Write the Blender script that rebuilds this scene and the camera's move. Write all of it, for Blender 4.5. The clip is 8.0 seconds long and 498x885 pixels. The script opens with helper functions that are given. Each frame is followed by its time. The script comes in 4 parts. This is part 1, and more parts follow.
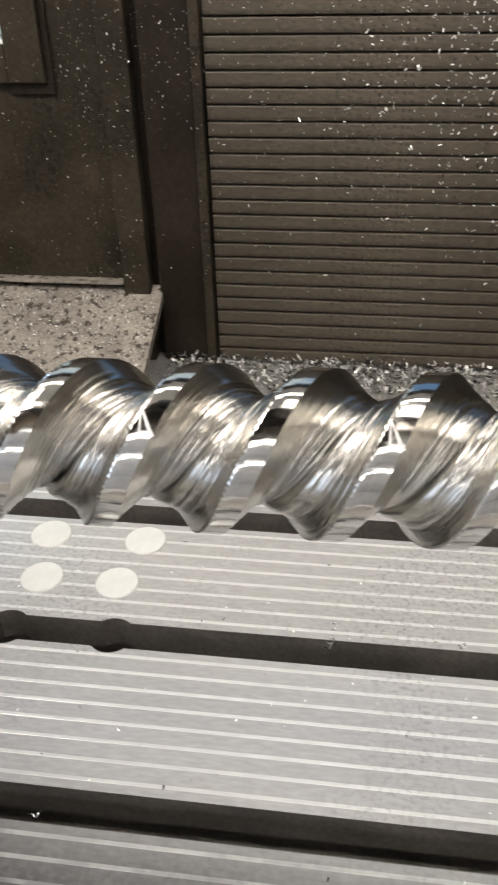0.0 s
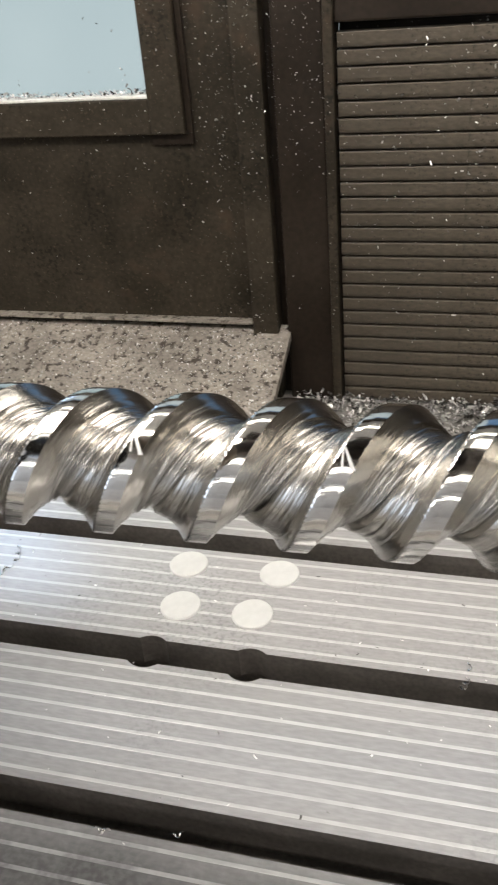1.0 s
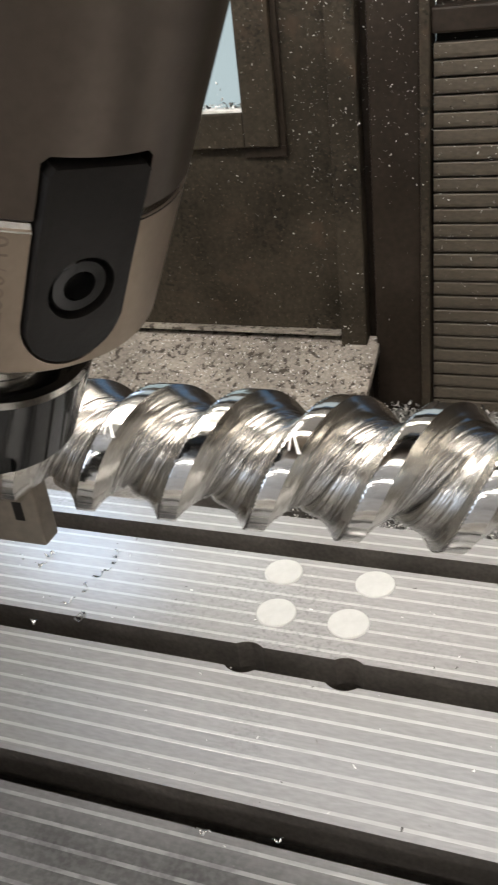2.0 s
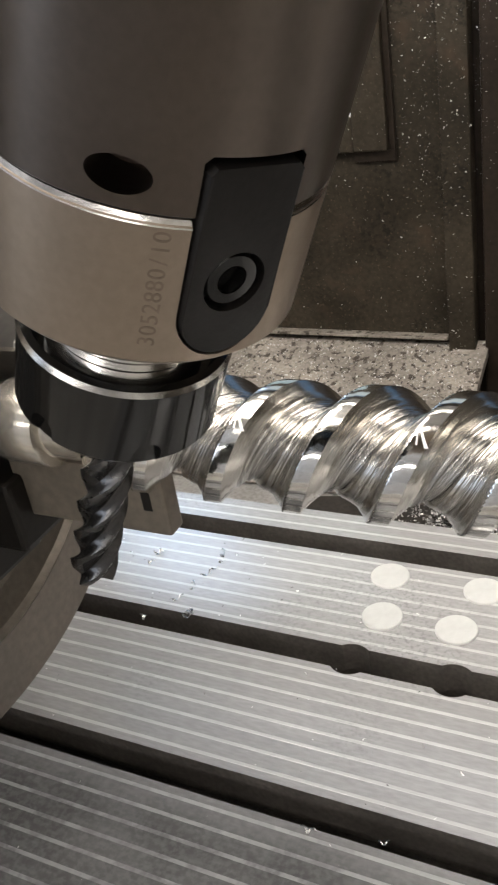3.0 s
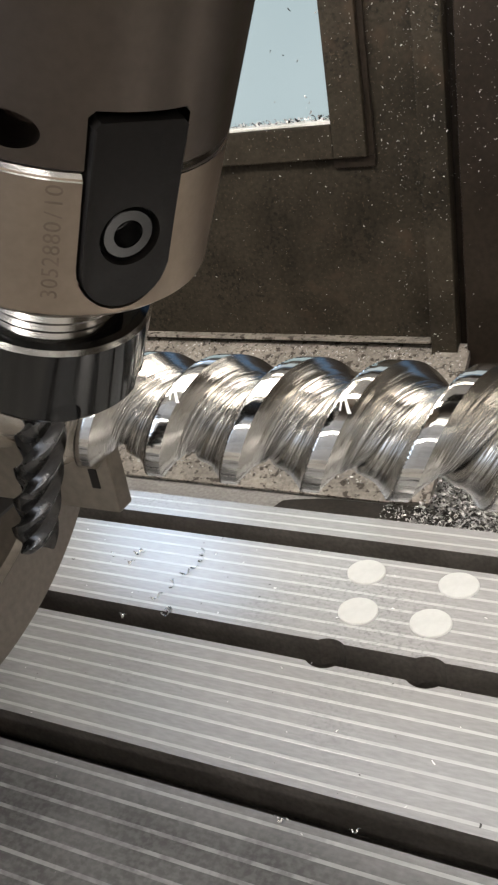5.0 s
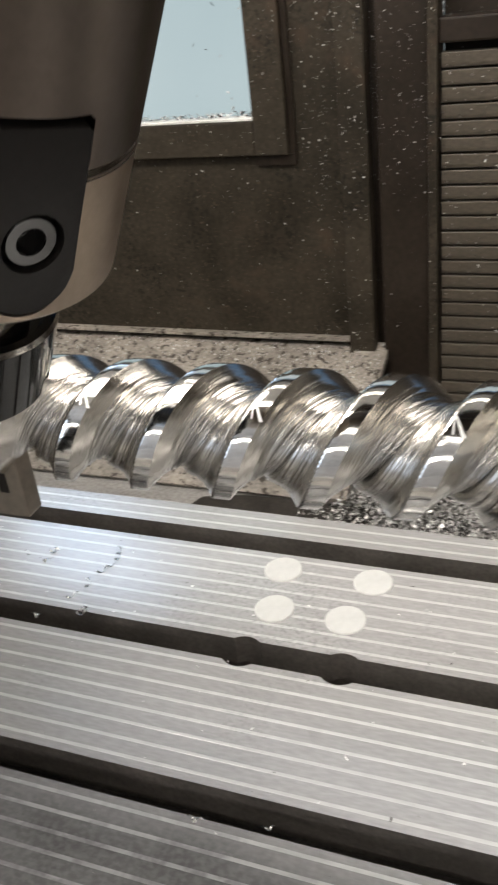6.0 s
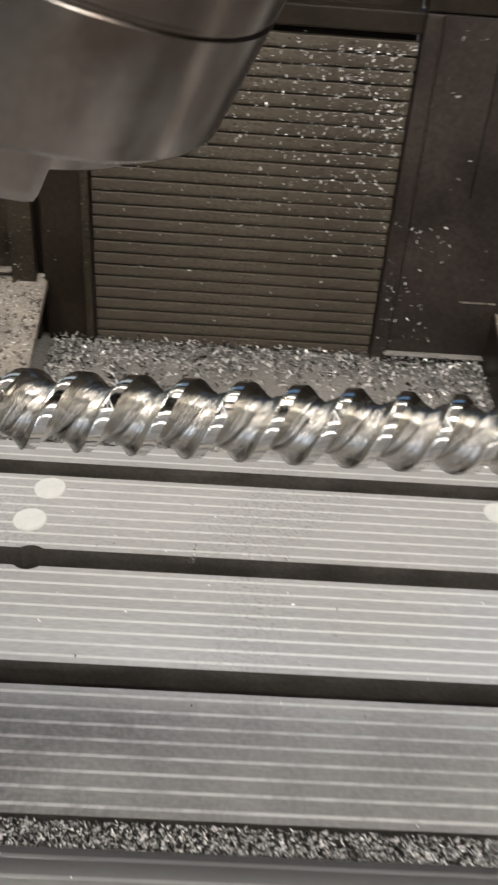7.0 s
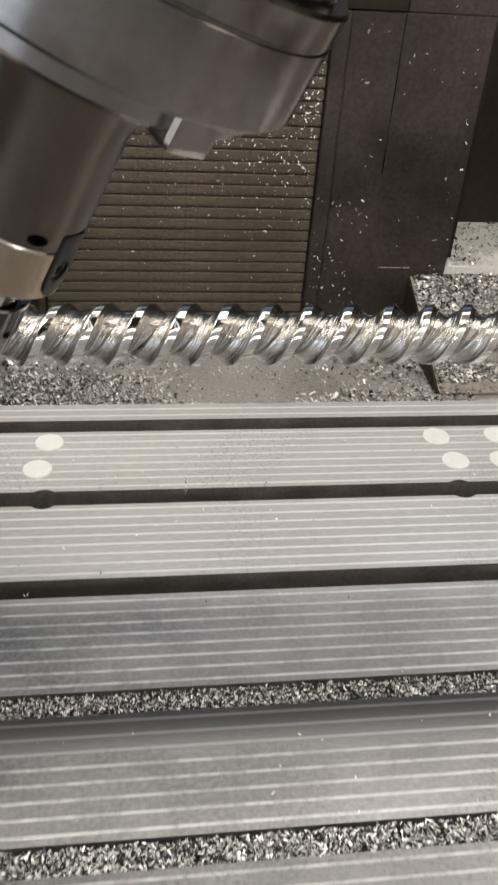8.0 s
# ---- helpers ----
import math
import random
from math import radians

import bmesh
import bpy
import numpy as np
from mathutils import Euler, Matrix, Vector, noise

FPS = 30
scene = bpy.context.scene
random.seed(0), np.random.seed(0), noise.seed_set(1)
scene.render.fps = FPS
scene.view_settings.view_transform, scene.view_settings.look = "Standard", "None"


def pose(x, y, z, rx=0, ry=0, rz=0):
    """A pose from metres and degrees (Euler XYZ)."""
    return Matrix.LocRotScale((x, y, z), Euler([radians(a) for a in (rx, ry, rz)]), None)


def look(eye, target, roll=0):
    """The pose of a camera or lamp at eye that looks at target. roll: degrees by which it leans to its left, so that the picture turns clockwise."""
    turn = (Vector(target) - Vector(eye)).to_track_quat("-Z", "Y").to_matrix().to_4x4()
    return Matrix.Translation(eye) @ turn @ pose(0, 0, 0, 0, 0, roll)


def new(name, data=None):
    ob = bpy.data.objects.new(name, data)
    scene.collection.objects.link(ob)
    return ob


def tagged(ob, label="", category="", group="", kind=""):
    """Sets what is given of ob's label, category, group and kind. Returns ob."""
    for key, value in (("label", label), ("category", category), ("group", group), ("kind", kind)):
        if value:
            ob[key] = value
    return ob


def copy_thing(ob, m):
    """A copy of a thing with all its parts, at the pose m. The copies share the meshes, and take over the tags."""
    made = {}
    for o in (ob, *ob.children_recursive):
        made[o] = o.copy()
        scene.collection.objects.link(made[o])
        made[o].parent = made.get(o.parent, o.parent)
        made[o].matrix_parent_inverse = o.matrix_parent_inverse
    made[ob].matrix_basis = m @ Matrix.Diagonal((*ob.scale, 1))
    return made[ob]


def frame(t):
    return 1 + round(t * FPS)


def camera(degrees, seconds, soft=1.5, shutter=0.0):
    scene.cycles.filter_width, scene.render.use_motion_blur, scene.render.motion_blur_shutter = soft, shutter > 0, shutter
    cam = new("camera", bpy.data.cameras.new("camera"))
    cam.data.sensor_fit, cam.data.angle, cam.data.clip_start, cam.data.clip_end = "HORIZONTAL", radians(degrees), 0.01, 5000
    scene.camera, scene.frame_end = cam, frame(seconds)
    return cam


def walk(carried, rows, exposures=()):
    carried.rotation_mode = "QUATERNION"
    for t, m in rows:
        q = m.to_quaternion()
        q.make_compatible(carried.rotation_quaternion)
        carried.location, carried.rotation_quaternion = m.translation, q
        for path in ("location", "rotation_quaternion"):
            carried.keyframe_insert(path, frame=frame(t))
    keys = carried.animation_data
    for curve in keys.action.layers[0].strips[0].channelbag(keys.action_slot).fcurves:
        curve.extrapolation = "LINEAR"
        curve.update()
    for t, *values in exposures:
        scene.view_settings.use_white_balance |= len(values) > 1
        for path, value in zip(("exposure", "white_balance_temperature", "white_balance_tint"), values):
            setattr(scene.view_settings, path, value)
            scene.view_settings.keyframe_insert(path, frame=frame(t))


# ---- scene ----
cam = camera(31.70, 8.0, soft=2.2, shutter=0.35)
PATH = [
    (0, (0.22934, -0.51342, 0.42620), (0.1134, 0.2219, -0.0796), -1.930),
    (0.5, (0.22070, -0.51645, 0.42834), (0.0404, 0.2179, -0.0598), -4.202),
    (1, (0.21413, -0.53014, 0.43530), (-0.0152, 0.2039, -0.0323), -5.268),
    (1.5, (0.20389, -0.53470, 0.43479), (-0.0607, 0.1939, -0.0226), -6.000),
    (2, (0.19671, -0.54032, 0.43661), (-0.1039, 0.1788, -0.0134), -6.946),
    (2.2, (0.19463, -0.54088, 0.43550), (-0.1304, 0.1699, -0.0107), -7.769),
    (3.3, (0.19273, -0.55145, 0.43822), (-0.2139, 0.1278, 0.0100), -10.116),
    (3.5, (0.19279, -0.55213, 0.43738), (-0.2177, 0.1256, 0.0105), -10.318),
    (4, (0.19585, -0.55345, 0.43680), (-0.2165, 0.1233, 0.0102), -10.154),
    (4.5, (0.20129, -0.54999, 0.43387), (-0.2011, 0.1321, 0.0062), -9.699),
    (4.7, (0.21107, -0.55465, 0.43174), (-0.1859, 0.1333, 0.0085), -9.923),
    (5.8, (0.21209, -0.54560, 0.42605), (-0.1469, 0.1588, -0.0039), -8.443),
    (6, (0.21312, -0.54940, 0.43117), (-0.1054, 0.1698, -0.0063), -6.979),
    (6.2, (0.21460, -0.56090, 0.44609), (-0.0426, 0.1750, -0.0037), -4.394),
    (6.5, (0.22331, -0.59097, 0.48139), (0.1512, 0.1633, -0.0042), 2.940),
    (6.7, (0.23638, -0.63712, 0.51583), (0.2229, 0.1039, 0.0053), 4.328),
    (7, (0.23572, -0.68444, 0.54297), (0.2625, 0.0435, 0.0144), 4.597),
    (7.2, (0.22425, -0.71866, 0.56395), (0.2985, 0.0035, 0.0320), 5.369),
    (7.5, (0.20416, -0.76303, 0.57766), (0.2993, -0.0414, 0.0483), 4.421),
    (7.8, (0.18010, -0.79814, 0.57999), (0.2851, -0.0747, 0.0550), 3.436),
    (8, (0.15953, -0.81483, 0.57446), (0.2805, -0.0971, 0.0450), 4.654),
]
EXPOSURE = [(0.0, 0.05), (6.0, 0.05), (6.5, 0.0), (7.0, -0.12), (7.5, -0.08), (8.0, -0.02)]
walk(cam, [(t, look(eye, target, roll)) for t, eye, target, roll in PATH], EXPOSURE)

# ---------------------------------------------------------------- light
world = bpy.data.worlds.new("workshop")
scene.world = world
world.use_nodes = True
world.node_tree.nodes["Background"].inputs["Color"].default_value = (1.0, 0.97, 0.94, 1)
world.node_tree.nodes["Background"].inputs["Strength"].default_value = 0.13


def lamp(name, eye, target, sx, sy, watts, colour):
    data = bpy.data.lights.new(name, "AREA")
    data.shape, data.size, data.size_y, data.energy, data.color = "RECTANGLE", sx, sy, watts, colour
    ob = new(name, data)
    ob.matrix_world = look(eye, target)
    return ob


lamp("led_panel_door", (0.30, -0.96, 0.98), (0.30, -0.36, 0.32), 1.3, 0.12, 1.6, (1.0, 0.95, 0.89))


# ---------------------------------------------------------------- materials
def node_mat(name, base, rough, metal, vary=0.25, scale=40.0, bump=0.0, bump_scale=300.0, fine=0.12,
             stretch=(1, 1, 1), rough_vary=0.12, spots=None):
    """A surface with colour variation at two scales, roughness variation and fine relief."""
    m = bpy.data.materials.new(name)
    m.use_nodes = True
    nt = m.node_tree
    bsdf = nt.nodes["Principled BSDF"]
    L = nt.links.new
    tc = nt.nodes.new("ShaderNodeTexCoord")
    mp = nt.nodes.new("ShaderNodeMapping")
    mp.inputs["Scale"].default_value = stretch
    L(tc.outputs["Object"], mp.inputs["Vector"])
    big = nt.nodes.new("ShaderNodeTexNoise")
    big.inputs["Scale"].default_value, big.inputs["Detail"].default_value = scale, 5
    small = nt.nodes.new("ShaderNodeTexNoise")
    small.inputs["Scale"].default_value, small.inputs["Detail"].default_value = bump_scale, 3
    L(mp.outputs[0], big.inputs["Vector"])
    L(mp.outputs[0], small.inputs["Vector"])
    r1 = nt.nodes.new("ShaderNodeMapRange")
    r1.interpolation_type = "SMOOTHSTEP"
    r1.inputs["From Min"].default_value, r1.inputs["From Max"].default_value = 0.2, 0.8
    r1.inputs["To Min"].default_value, r1.inputs["To Max"].default_value = 1 - vary, 1 + vary
    L(big.outputs["Fac"], r1.inputs["Value"])
    r2 = nt.nodes.new("ShaderNodeMapRange")
    r2.inputs["From Min"].default_value, r2.inputs["From Max"].default_value = 0.3, 0.7
    r2.inputs["To Min"].default_value, r2.inputs["To Max"].default_value = 1 - fine, 1 + fine
    L(small.outputs["Fac"], r2.inputs["Value"])
    mul = nt.nodes.new("ShaderNodeMath")
    mul.operation = "MULTIPLY"
    L(r1.outputs[0], mul.inputs[0])
    L(r2.outputs[0], mul.inputs[1])
    col = nt.nodes.new("ShaderNodeVectorMath")
    col.operation = "SCALE"
    col.inputs[0].default_value = base
    L(mul.outputs[0], col.inputs["Scale"])
    out = col.outputs[0]
    if spots:
        colour, size, edge = spots
        v = nt.nodes.new("ShaderNodeTexNoise")
        v.inputs["Scale"].default_value, v.inputs["Detail"].default_value = size, 6
        L(mp.outputs[0], v.inputs["Vector"])
        r4 = nt.nodes.new("ShaderNodeMapRange")
        r4.inputs["From Min"].default_value, r4.inputs["From Max"].default_value = edge, edge + 0.08
        L(v.outputs["Fac"], r4.inputs["Value"])
        mix = nt.nodes.new("ShaderNodeMix")
        mix.data_type = "RGBA"
        L(r4.outputs[0], mix.inputs[0])
        L(out, mix.inputs[6])
        mix.inputs[7].default_value = (*colour, 1)
        out = mix.outputs[2]
    L(out, bsdf.inputs["Base Color"])
    r3 = nt.nodes.new("ShaderNodeMapRange")
    r3.interpolation_type = "SMOOTHSTEP"
    r3.inputs["From Min"].default_value, r3.inputs["From Max"].default_value = 0.2, 0.8
    r3.inputs["To Min"].default_value, r3.inputs["To Max"].default_value = max(0.02, rough - rough_vary), min(1, rough + rough_vary)
    L(big.outputs["Fac"], r3.inputs["Value"])
    L(r3.outputs[0], bsdf.inputs["Roughness"])
    bsdf.inputs["Metallic"].default_value = metal
    if bump:
        b = nt.nodes.new("ShaderNodeBump")
        b.inputs["Strength"].default_value, b.inputs["Distance"].default_value = bump, 0.0006
        L(small.outputs["Fac"], b.inputs["Height"])
        L(b.outputs[0], bsdf.inputs["Normal"])
    return m


def streak_mat(name):
    """Milled groove: fine streaks that run along the helix, from the mesh's own profile coordinates."""
    m = bpy.data.materials.new(name)
    m.use_nodes = True
    nt = m.node_tree
    L = nt.links.new
    bsdf = nt.nodes["Principled BSDF"]
    au = nt.nodes.new("ShaderNodeAttribute")
    au.attribute_name = "profile"
    ax = nt.nodes.new("ShaderNodeAttribute")
    ax.attribute_name = "along"

    def streak(su, sx, detail):
        a = nt.nodes.new("ShaderNodeMath")
        a.operation = "MULTIPLY"
        a.inputs[1].default_value = su
        L(au.outputs["Fac"], a.inputs[0])
        b = nt.nodes.new("ShaderNodeMath")
        b.operation = "MULTIPLY"
        b.inputs[1].default_value = sx
        L(ax.outputs["Fac"], b.inputs[0])
        c = nt.nodes.new("ShaderNodeCombineXYZ")
        L(a.outputs[0], c.inputs[0])
        L(b.outputs[0], c.inputs[1])
        n = nt.nodes.new("ShaderNodeTexNoise")
        n.inputs["Scale"].default_value, n.inputs["Detail"].default_value = 1.0, detail
        L(c.outputs[0], n.inputs["Vector"])
        return n.outputs["Fac"]

    coarse, fine = streak(30, 24, 2), streak(60, 60, 2)
    # streaks are as strong as the cutter left them on each part of the groove
    amp = nt.nodes.new("ShaderNodeAttribute")
    amp.attribute_name = "marks"
    add = nt.nodes.new("ShaderNodeMath")
    add.operation = "MULTIPLY_ADD"
    add.inputs[1].default_value = 0.25
    L(fine, add.inputs[0])
    L(coarse, add.inputs[2])
    h = nt.nodes.new("ShaderNodeMath")
    h.operation = "MULTIPLY"
    L(add.outputs[0], h.inputs[0])
    L(amp.outputs["Fac"], h.inputs[1])
    bump = nt.nodes.new("ShaderNodeBump")
    bump.inputs["Strength"].default_value, bump.inputs["Distance"].default_value = 0.9, 0.0013
    L(h.outputs[0], bump.inputs["Height"])
    L(bump.outputs[0], bsdf.inputs["Normal"])
    col = nt.nodes.new("ShaderNodeMapRange")
    col.data_type = "FLOAT_VECTOR"
    col.inputs[7].default_value, col.inputs[8].default_value = (0.36, 0.36, 0.36), (0.64, 0.64, 0.64)
    col.inputs[9].default_value, col.inputs[10].default_value = (0.50, 0.487, 0.46), (0.76, 0.745, 0.72)
    tone = nt.nodes.new("ShaderNodeMath")
    tone.operation = "MULTIPLY_ADD"
    tone.inputs[1].default_value = 0.6
    L(fine, tone.inputs[0])
    half = nt.nodes.new("ShaderNodeMath")
    half.operation = "MULTIPLY"
    half.inputs[1].default_value = 0.4
    L(coarse, half.inputs[0])
    L(half.outputs[0], tone.inputs[2])
    L(tone.outputs[0], col.inputs[6])
    flank = nt.nodes.new("ShaderNodeMix")
    flank.data_type = "RGBA"
    flank.inputs[6].default_value = (0.56, 0.535, 0.49, 1)
    L(amp.outputs["Fac"], flank.inputs[0])
    L(col.outputs[1], flank.inputs[7])
    L(flank.outputs[2], bsdf.inputs["Base Color"])
    rr = nt.nodes.new("ShaderNodeMapRange")
    rr.inputs["From Min"].default_value, rr.inputs["From Max"].default_value = 0.3, 0.7
    rr.inputs["To Min"].default_value, rr.inputs["To Max"].default_value = 0.24, 0.15
    L(fine, rr.inputs["Value"])
    L(rr.outputs[0], bsdf.inputs["Roughness"])
    tan = nt.nodes.new("ShaderNodeTangent")
    tan.direction_type, tan.axis = "RADIAL", "X"
    L(tan.outputs[0], bsdf.inputs["Tangent"])
    bsdf.inputs["Anisotropic"].default_value = 0.0
    bsdf.inputs["Metallic"].default_value = 1.0
    return m


STEEL_SCREW = streak_mat("milled_groove_steel")
STEEL_LAND = node_mat("polished_land", (0.78, 0.77, 0.74), 0.10, 1.0, 0.06, 90, 0.02, 900, 0.03, (1, 1, 1), 0.03)
STEEL_SHANK = node_mat("turned_shank_steel", (0.78, 0.73, 0.65), 0.20, 0.85, 0.1, 60, 0.05, 600, 0.06, (1, 1, 1), 0.04)
STEEL_SLEEVE = node_mat("dark_satin_sleeve_steel", (0.115, 0.096, 0.082), 0.34, 1.0, 0.10, 30, 0.06, 500, 0.05, (1, 1, 1), 0.04)
STEEL_NOSE = node_mat("satin_spindle_steel", (0.32, 0.260, 0.205), 0.37, 0.85, 0.10, 30, 0.06, 500, 0.05, (1, 1, 1), 0.04)
STEEL_HEAD = node_mat("dull_spindle_head_steel", (0.23, 0.212, 0.197), 0.22, 1.0, 0.30, 14, 0.06, 220, 0.08, (1, 1, 1), 0.05)
NECK = node_mat("polished_holder_steel", (0.62, 0.60, 0.57), 0.16, 1.0, 0.1, 60, 0.0, 500, 0.05, (1, 1, 1), 0.04)
# brighter steel for chamfers, so their highlight sits in the colour
EDGE_HIGHLIGHT = node_mat("edge_highlight_steel", (0.56, 0.545, 0.52), 0.18, 1.0, 0.25, 150, 0.05, 900, 0.1, (1, 1, 1), 0.05)
TABLE_TOP = node_mat("ground_cast_iron", (0.49, 0.485, 0.48), 0.20, 0.30, 0.12, 9, 0.06, 420, 0.09, (0.25, 1, 1), 0.03)


def stain(mat, colour, size, edge, mask_size, mask_edge, amount=1.0):
    """Fine dirt specks that gather in patches over the colour that a material has."""
    nt = mat.node_tree
    L = nt.links.new
    bsdf = nt.nodes["Principled BSDF"]
    old = bsdf.inputs["Base Color"].links[0].from_socket
    tc = nt.nodes.new("ShaderNodeTexCoord")

    def step(scale, lo, hi, detail):
        n = nt.nodes.new("ShaderNodeTexNoise")
        n.inputs["Scale"].default_value, n.inputs["Detail"].default_value = scale, detail
        L(tc.outputs["Object"], n.inputs["Vector"])
        r = nt.nodes.new("ShaderNodeMapRange")
        r.inputs["From Min"].default_value, r.inputs["From Max"].default_value = lo, hi
        L(n.outputs["Fac"], r.inputs["Value"])
        return r.outputs[0]

    a, b = step(size, edge, edge + 0.14, 4), step(mask_size, mask_edge, mask_edge + 0.12, 2)
    mul = nt.nodes.new("ShaderNodeMath")
    mul.operation = "MULTIPLY"
    L(a, mul.inputs[0])
    L(b, mul.inputs[1])
    amt = nt.nodes.new("ShaderNodeMath")
    amt.operation = "MULTIPLY"
    amt.inputs[1].default_value = amount
    L(mul.outputs[0], amt.inputs[0])
    mix = nt.nodes.new("ShaderNodeMix")
    mix.data_type = "RGBA"
    L(amt.outputs[0], mix.inputs[0])
    L(old, mix.inputs[6])
    mix.inputs[7].default_value = (*colour, 1)
    L(mix.outputs[2], bsdf.inputs["Base Color"])


def film_and_shade(mat, colour, glint=0.0):
    """A mottled film that thins out along the table, with front shade painted in, and a shade band beside one slot."""
    nt = mat.node_tree
    L = nt.links.new
    bsdf = nt.nodes["Principled BSDF"]
    old = bsdf.inputs["Base Color"].links[0].from_socket
    tc = nt.nodes.new("ShaderNodeTexCoord")
    sep = nt.nodes.new("ShaderNodeSeparateXYZ")
    L(tc.outputs["Object"], sep.inputs[0])
    wob = nt.nodes.new("ShaderNodeTexNoise")
    wob.inputs["Scale"].default_value, wob.inputs["Detail"].default_value = 14, 4
    L(tc.outputs["Object"], wob.inputs["Vector"])
    mot = nt.nodes.new("ShaderNodeTexNoise")
    mot.inputs["Scale"].default_value, mot.inputs["Detail"].default_value = 240, 6
    L(tc.outputs["Object"], mot.inputs["Vector"])

    glint_noise = nt.nodes.new("ShaderNodeTexNoise")
    glint_noise.inputs["Scale"].default_value, glint_noise.inputs["Detail"].default_value = 38, 5
    L(tc.outputs["Object"], glint_noise.inputs["Vector"])

    def ramp(src, lo, hi, a, b):
        r = nt.nodes.new("ShaderNodeMapRange")
        r.interpolation_type = "SMOOTHSTEP"
        for k, v in (("From Min", lo), ("From Max", hi), ("To Min", a), ("To Max", b)):
            r.inputs[k].default_value = v
        L(src, r.inputs["Value"])
        return r.outputs[0]

    def mul(a, b):
        m = nt.nodes.new("ShaderNodeMath")
        m.operation = "MULTIPLY"
        L(a, m.inputs[0])
        L(b, m.inputs[1])
        return m.outputs[0]

    # mottled film; it also carries the front strips' shade in its colour
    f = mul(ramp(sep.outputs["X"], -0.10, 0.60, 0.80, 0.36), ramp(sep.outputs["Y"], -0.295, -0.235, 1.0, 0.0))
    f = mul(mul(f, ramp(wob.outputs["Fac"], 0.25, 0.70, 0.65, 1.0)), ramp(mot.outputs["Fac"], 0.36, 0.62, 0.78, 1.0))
    if glint:  # bright dashes painted in for the glints along the lines
        f = mul(f, ramp(glint_noise.outputs["Fac"], 0.47, 0.56, 1.0, 1.0 - glint))
    # dark band beside the slot: shade painted into the table colour
    shade_band = mul(ramp(sep.outputs["Y"], -0.450, -0.388, 0.0, 1.0), ramp(sep.outputs["Y"], -0.372, -0.366, 1.0, 0.0))
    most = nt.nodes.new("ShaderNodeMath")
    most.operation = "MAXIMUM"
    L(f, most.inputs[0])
    L(shade_band, most.inputs[1])
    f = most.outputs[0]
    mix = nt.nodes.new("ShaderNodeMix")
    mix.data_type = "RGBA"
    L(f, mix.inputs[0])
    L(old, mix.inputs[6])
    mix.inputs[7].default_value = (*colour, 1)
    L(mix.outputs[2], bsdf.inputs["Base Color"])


film_and_shade(TABLE_TOP, (0.068, 0.067, 0.069))
stain(TABLE_TOP, (0.10, 0.10, 0.11), 300, 0.50, 5, 0.53, 0.32)
TABLE_LINE = node_mat("bright_scribed_line", (0.73, 0.728, 0.72), 0.22, 0.28, 0.06, 12, 0.04, 300, 0.08, (0.25, 1, 1), 0.01)
film_and_shade(TABLE_LINE, (0.155, 0.155, 0.16), 0.45)
stain(TABLE_LINE, (0.10, 0.10, 0.11), 300, 0.50, 5, 0.53, 0.32)
SLOT_DARK = node_mat("dark_slot_iron", (0.115, 0.103, 0.092), 0.55, 0.2, 0.3, 25, 0.2, 300, 0.2)
BLACK_OXIDE = node_mat("black_oxide_steel", (0.008, 0.0078, 0.0075), 0.09, 0.0, 0.2, 40, 0.0, 500, 0.1, (1, 1, 1), 0.04)
CARBIDE = node_mat("coated_carbide", (0.095, 0.092, 0.090), 0.25, 0.95, 0.2, 120, 0.05, 900, 0.1)
KEY_STEEL = node_mat("blackened_key_steel", (0.013, 0.0115, 0.0105), 0.42, 0.0, 0.15, 60, 0.1, 600, 0.1)
PAINT_DARK = node_mat("grimy_brown_grey_paint", (0.030, 0.0240, 0.0165), 0.55, 0.0, 0.42, 12, 0.3, 160, 0.25, spots=((0.075, 0.056, 0.037), 260, 0.62))
PAINT_PANEL = node_mat("oily_dark_panel_paint", (0.037, 0.0295, 0.026), 0.5, 0.0, 0.4, 10, 0.3, 160, 0.25)
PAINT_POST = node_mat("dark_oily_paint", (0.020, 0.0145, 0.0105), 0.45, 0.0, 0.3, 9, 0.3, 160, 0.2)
for m in (PAINT_DARK, PAINT_PANEL, PAINT_POST, KEY_STEEL):
    m.node_tree.nodes["Principled BSDF"].inputs["Specular IOR Level"].default_value = 0.22
SLAT = node_mat("apron_slat_metal", (0.080, 0.066, 0.049), 0.5, 0.1, 0.22, 16, 0.3, 260, 0.25, (0.4, 1, 1))
stain(PAINT_DARK, (0.008, 0.0065, 0.005), 190, 0.50, 9, 0.47, 0.85)
stain(PAINT_DARK, (0.062, 0.040, 0.026), 34, 0.52, 6, 0.50, 0.55)
stain(SLAT, (0.014, 0.011, 0.008), 210, 0.55, 7, 0.46, 0.85)
stain(STEEL_HEAD, (0.11, 0.080, 0.062), 30, 0.47, 9, 0.44, 0.65)
SILL = node_mat("worn_sheet_steel", (0.34, 0.305, 0.265), 0.5, 0.35, 0.3, 18, 0.3, 200, 0.25, spots=((0.075, 0.062, 0.05), 110, 0.55))
PAN = node_mat("chip_pan_sheet", (0.33, 0.315, 0.295), 0.5, 0.2, 0.2, 8, 0.2, 200, 0.2)
LEDGE = node_mat("bare_bright_sheet", (0.86, 0.84, 0.81), 0.4, 0.2, 0.12, 14, 0.1, 200, 0.1)
CHIP = node_mat("bright_steel_chip", (0.72, 0.71, 0.69), 0.25, 1.0, 0.3, 200, 0.1, 600, 0.1)
PLUG = node_mat("white_plastic_plug", (0.60, 0.605, 0.585), 0.5, 0.0, 0.04, 60, 0.05, 300, 0.03)
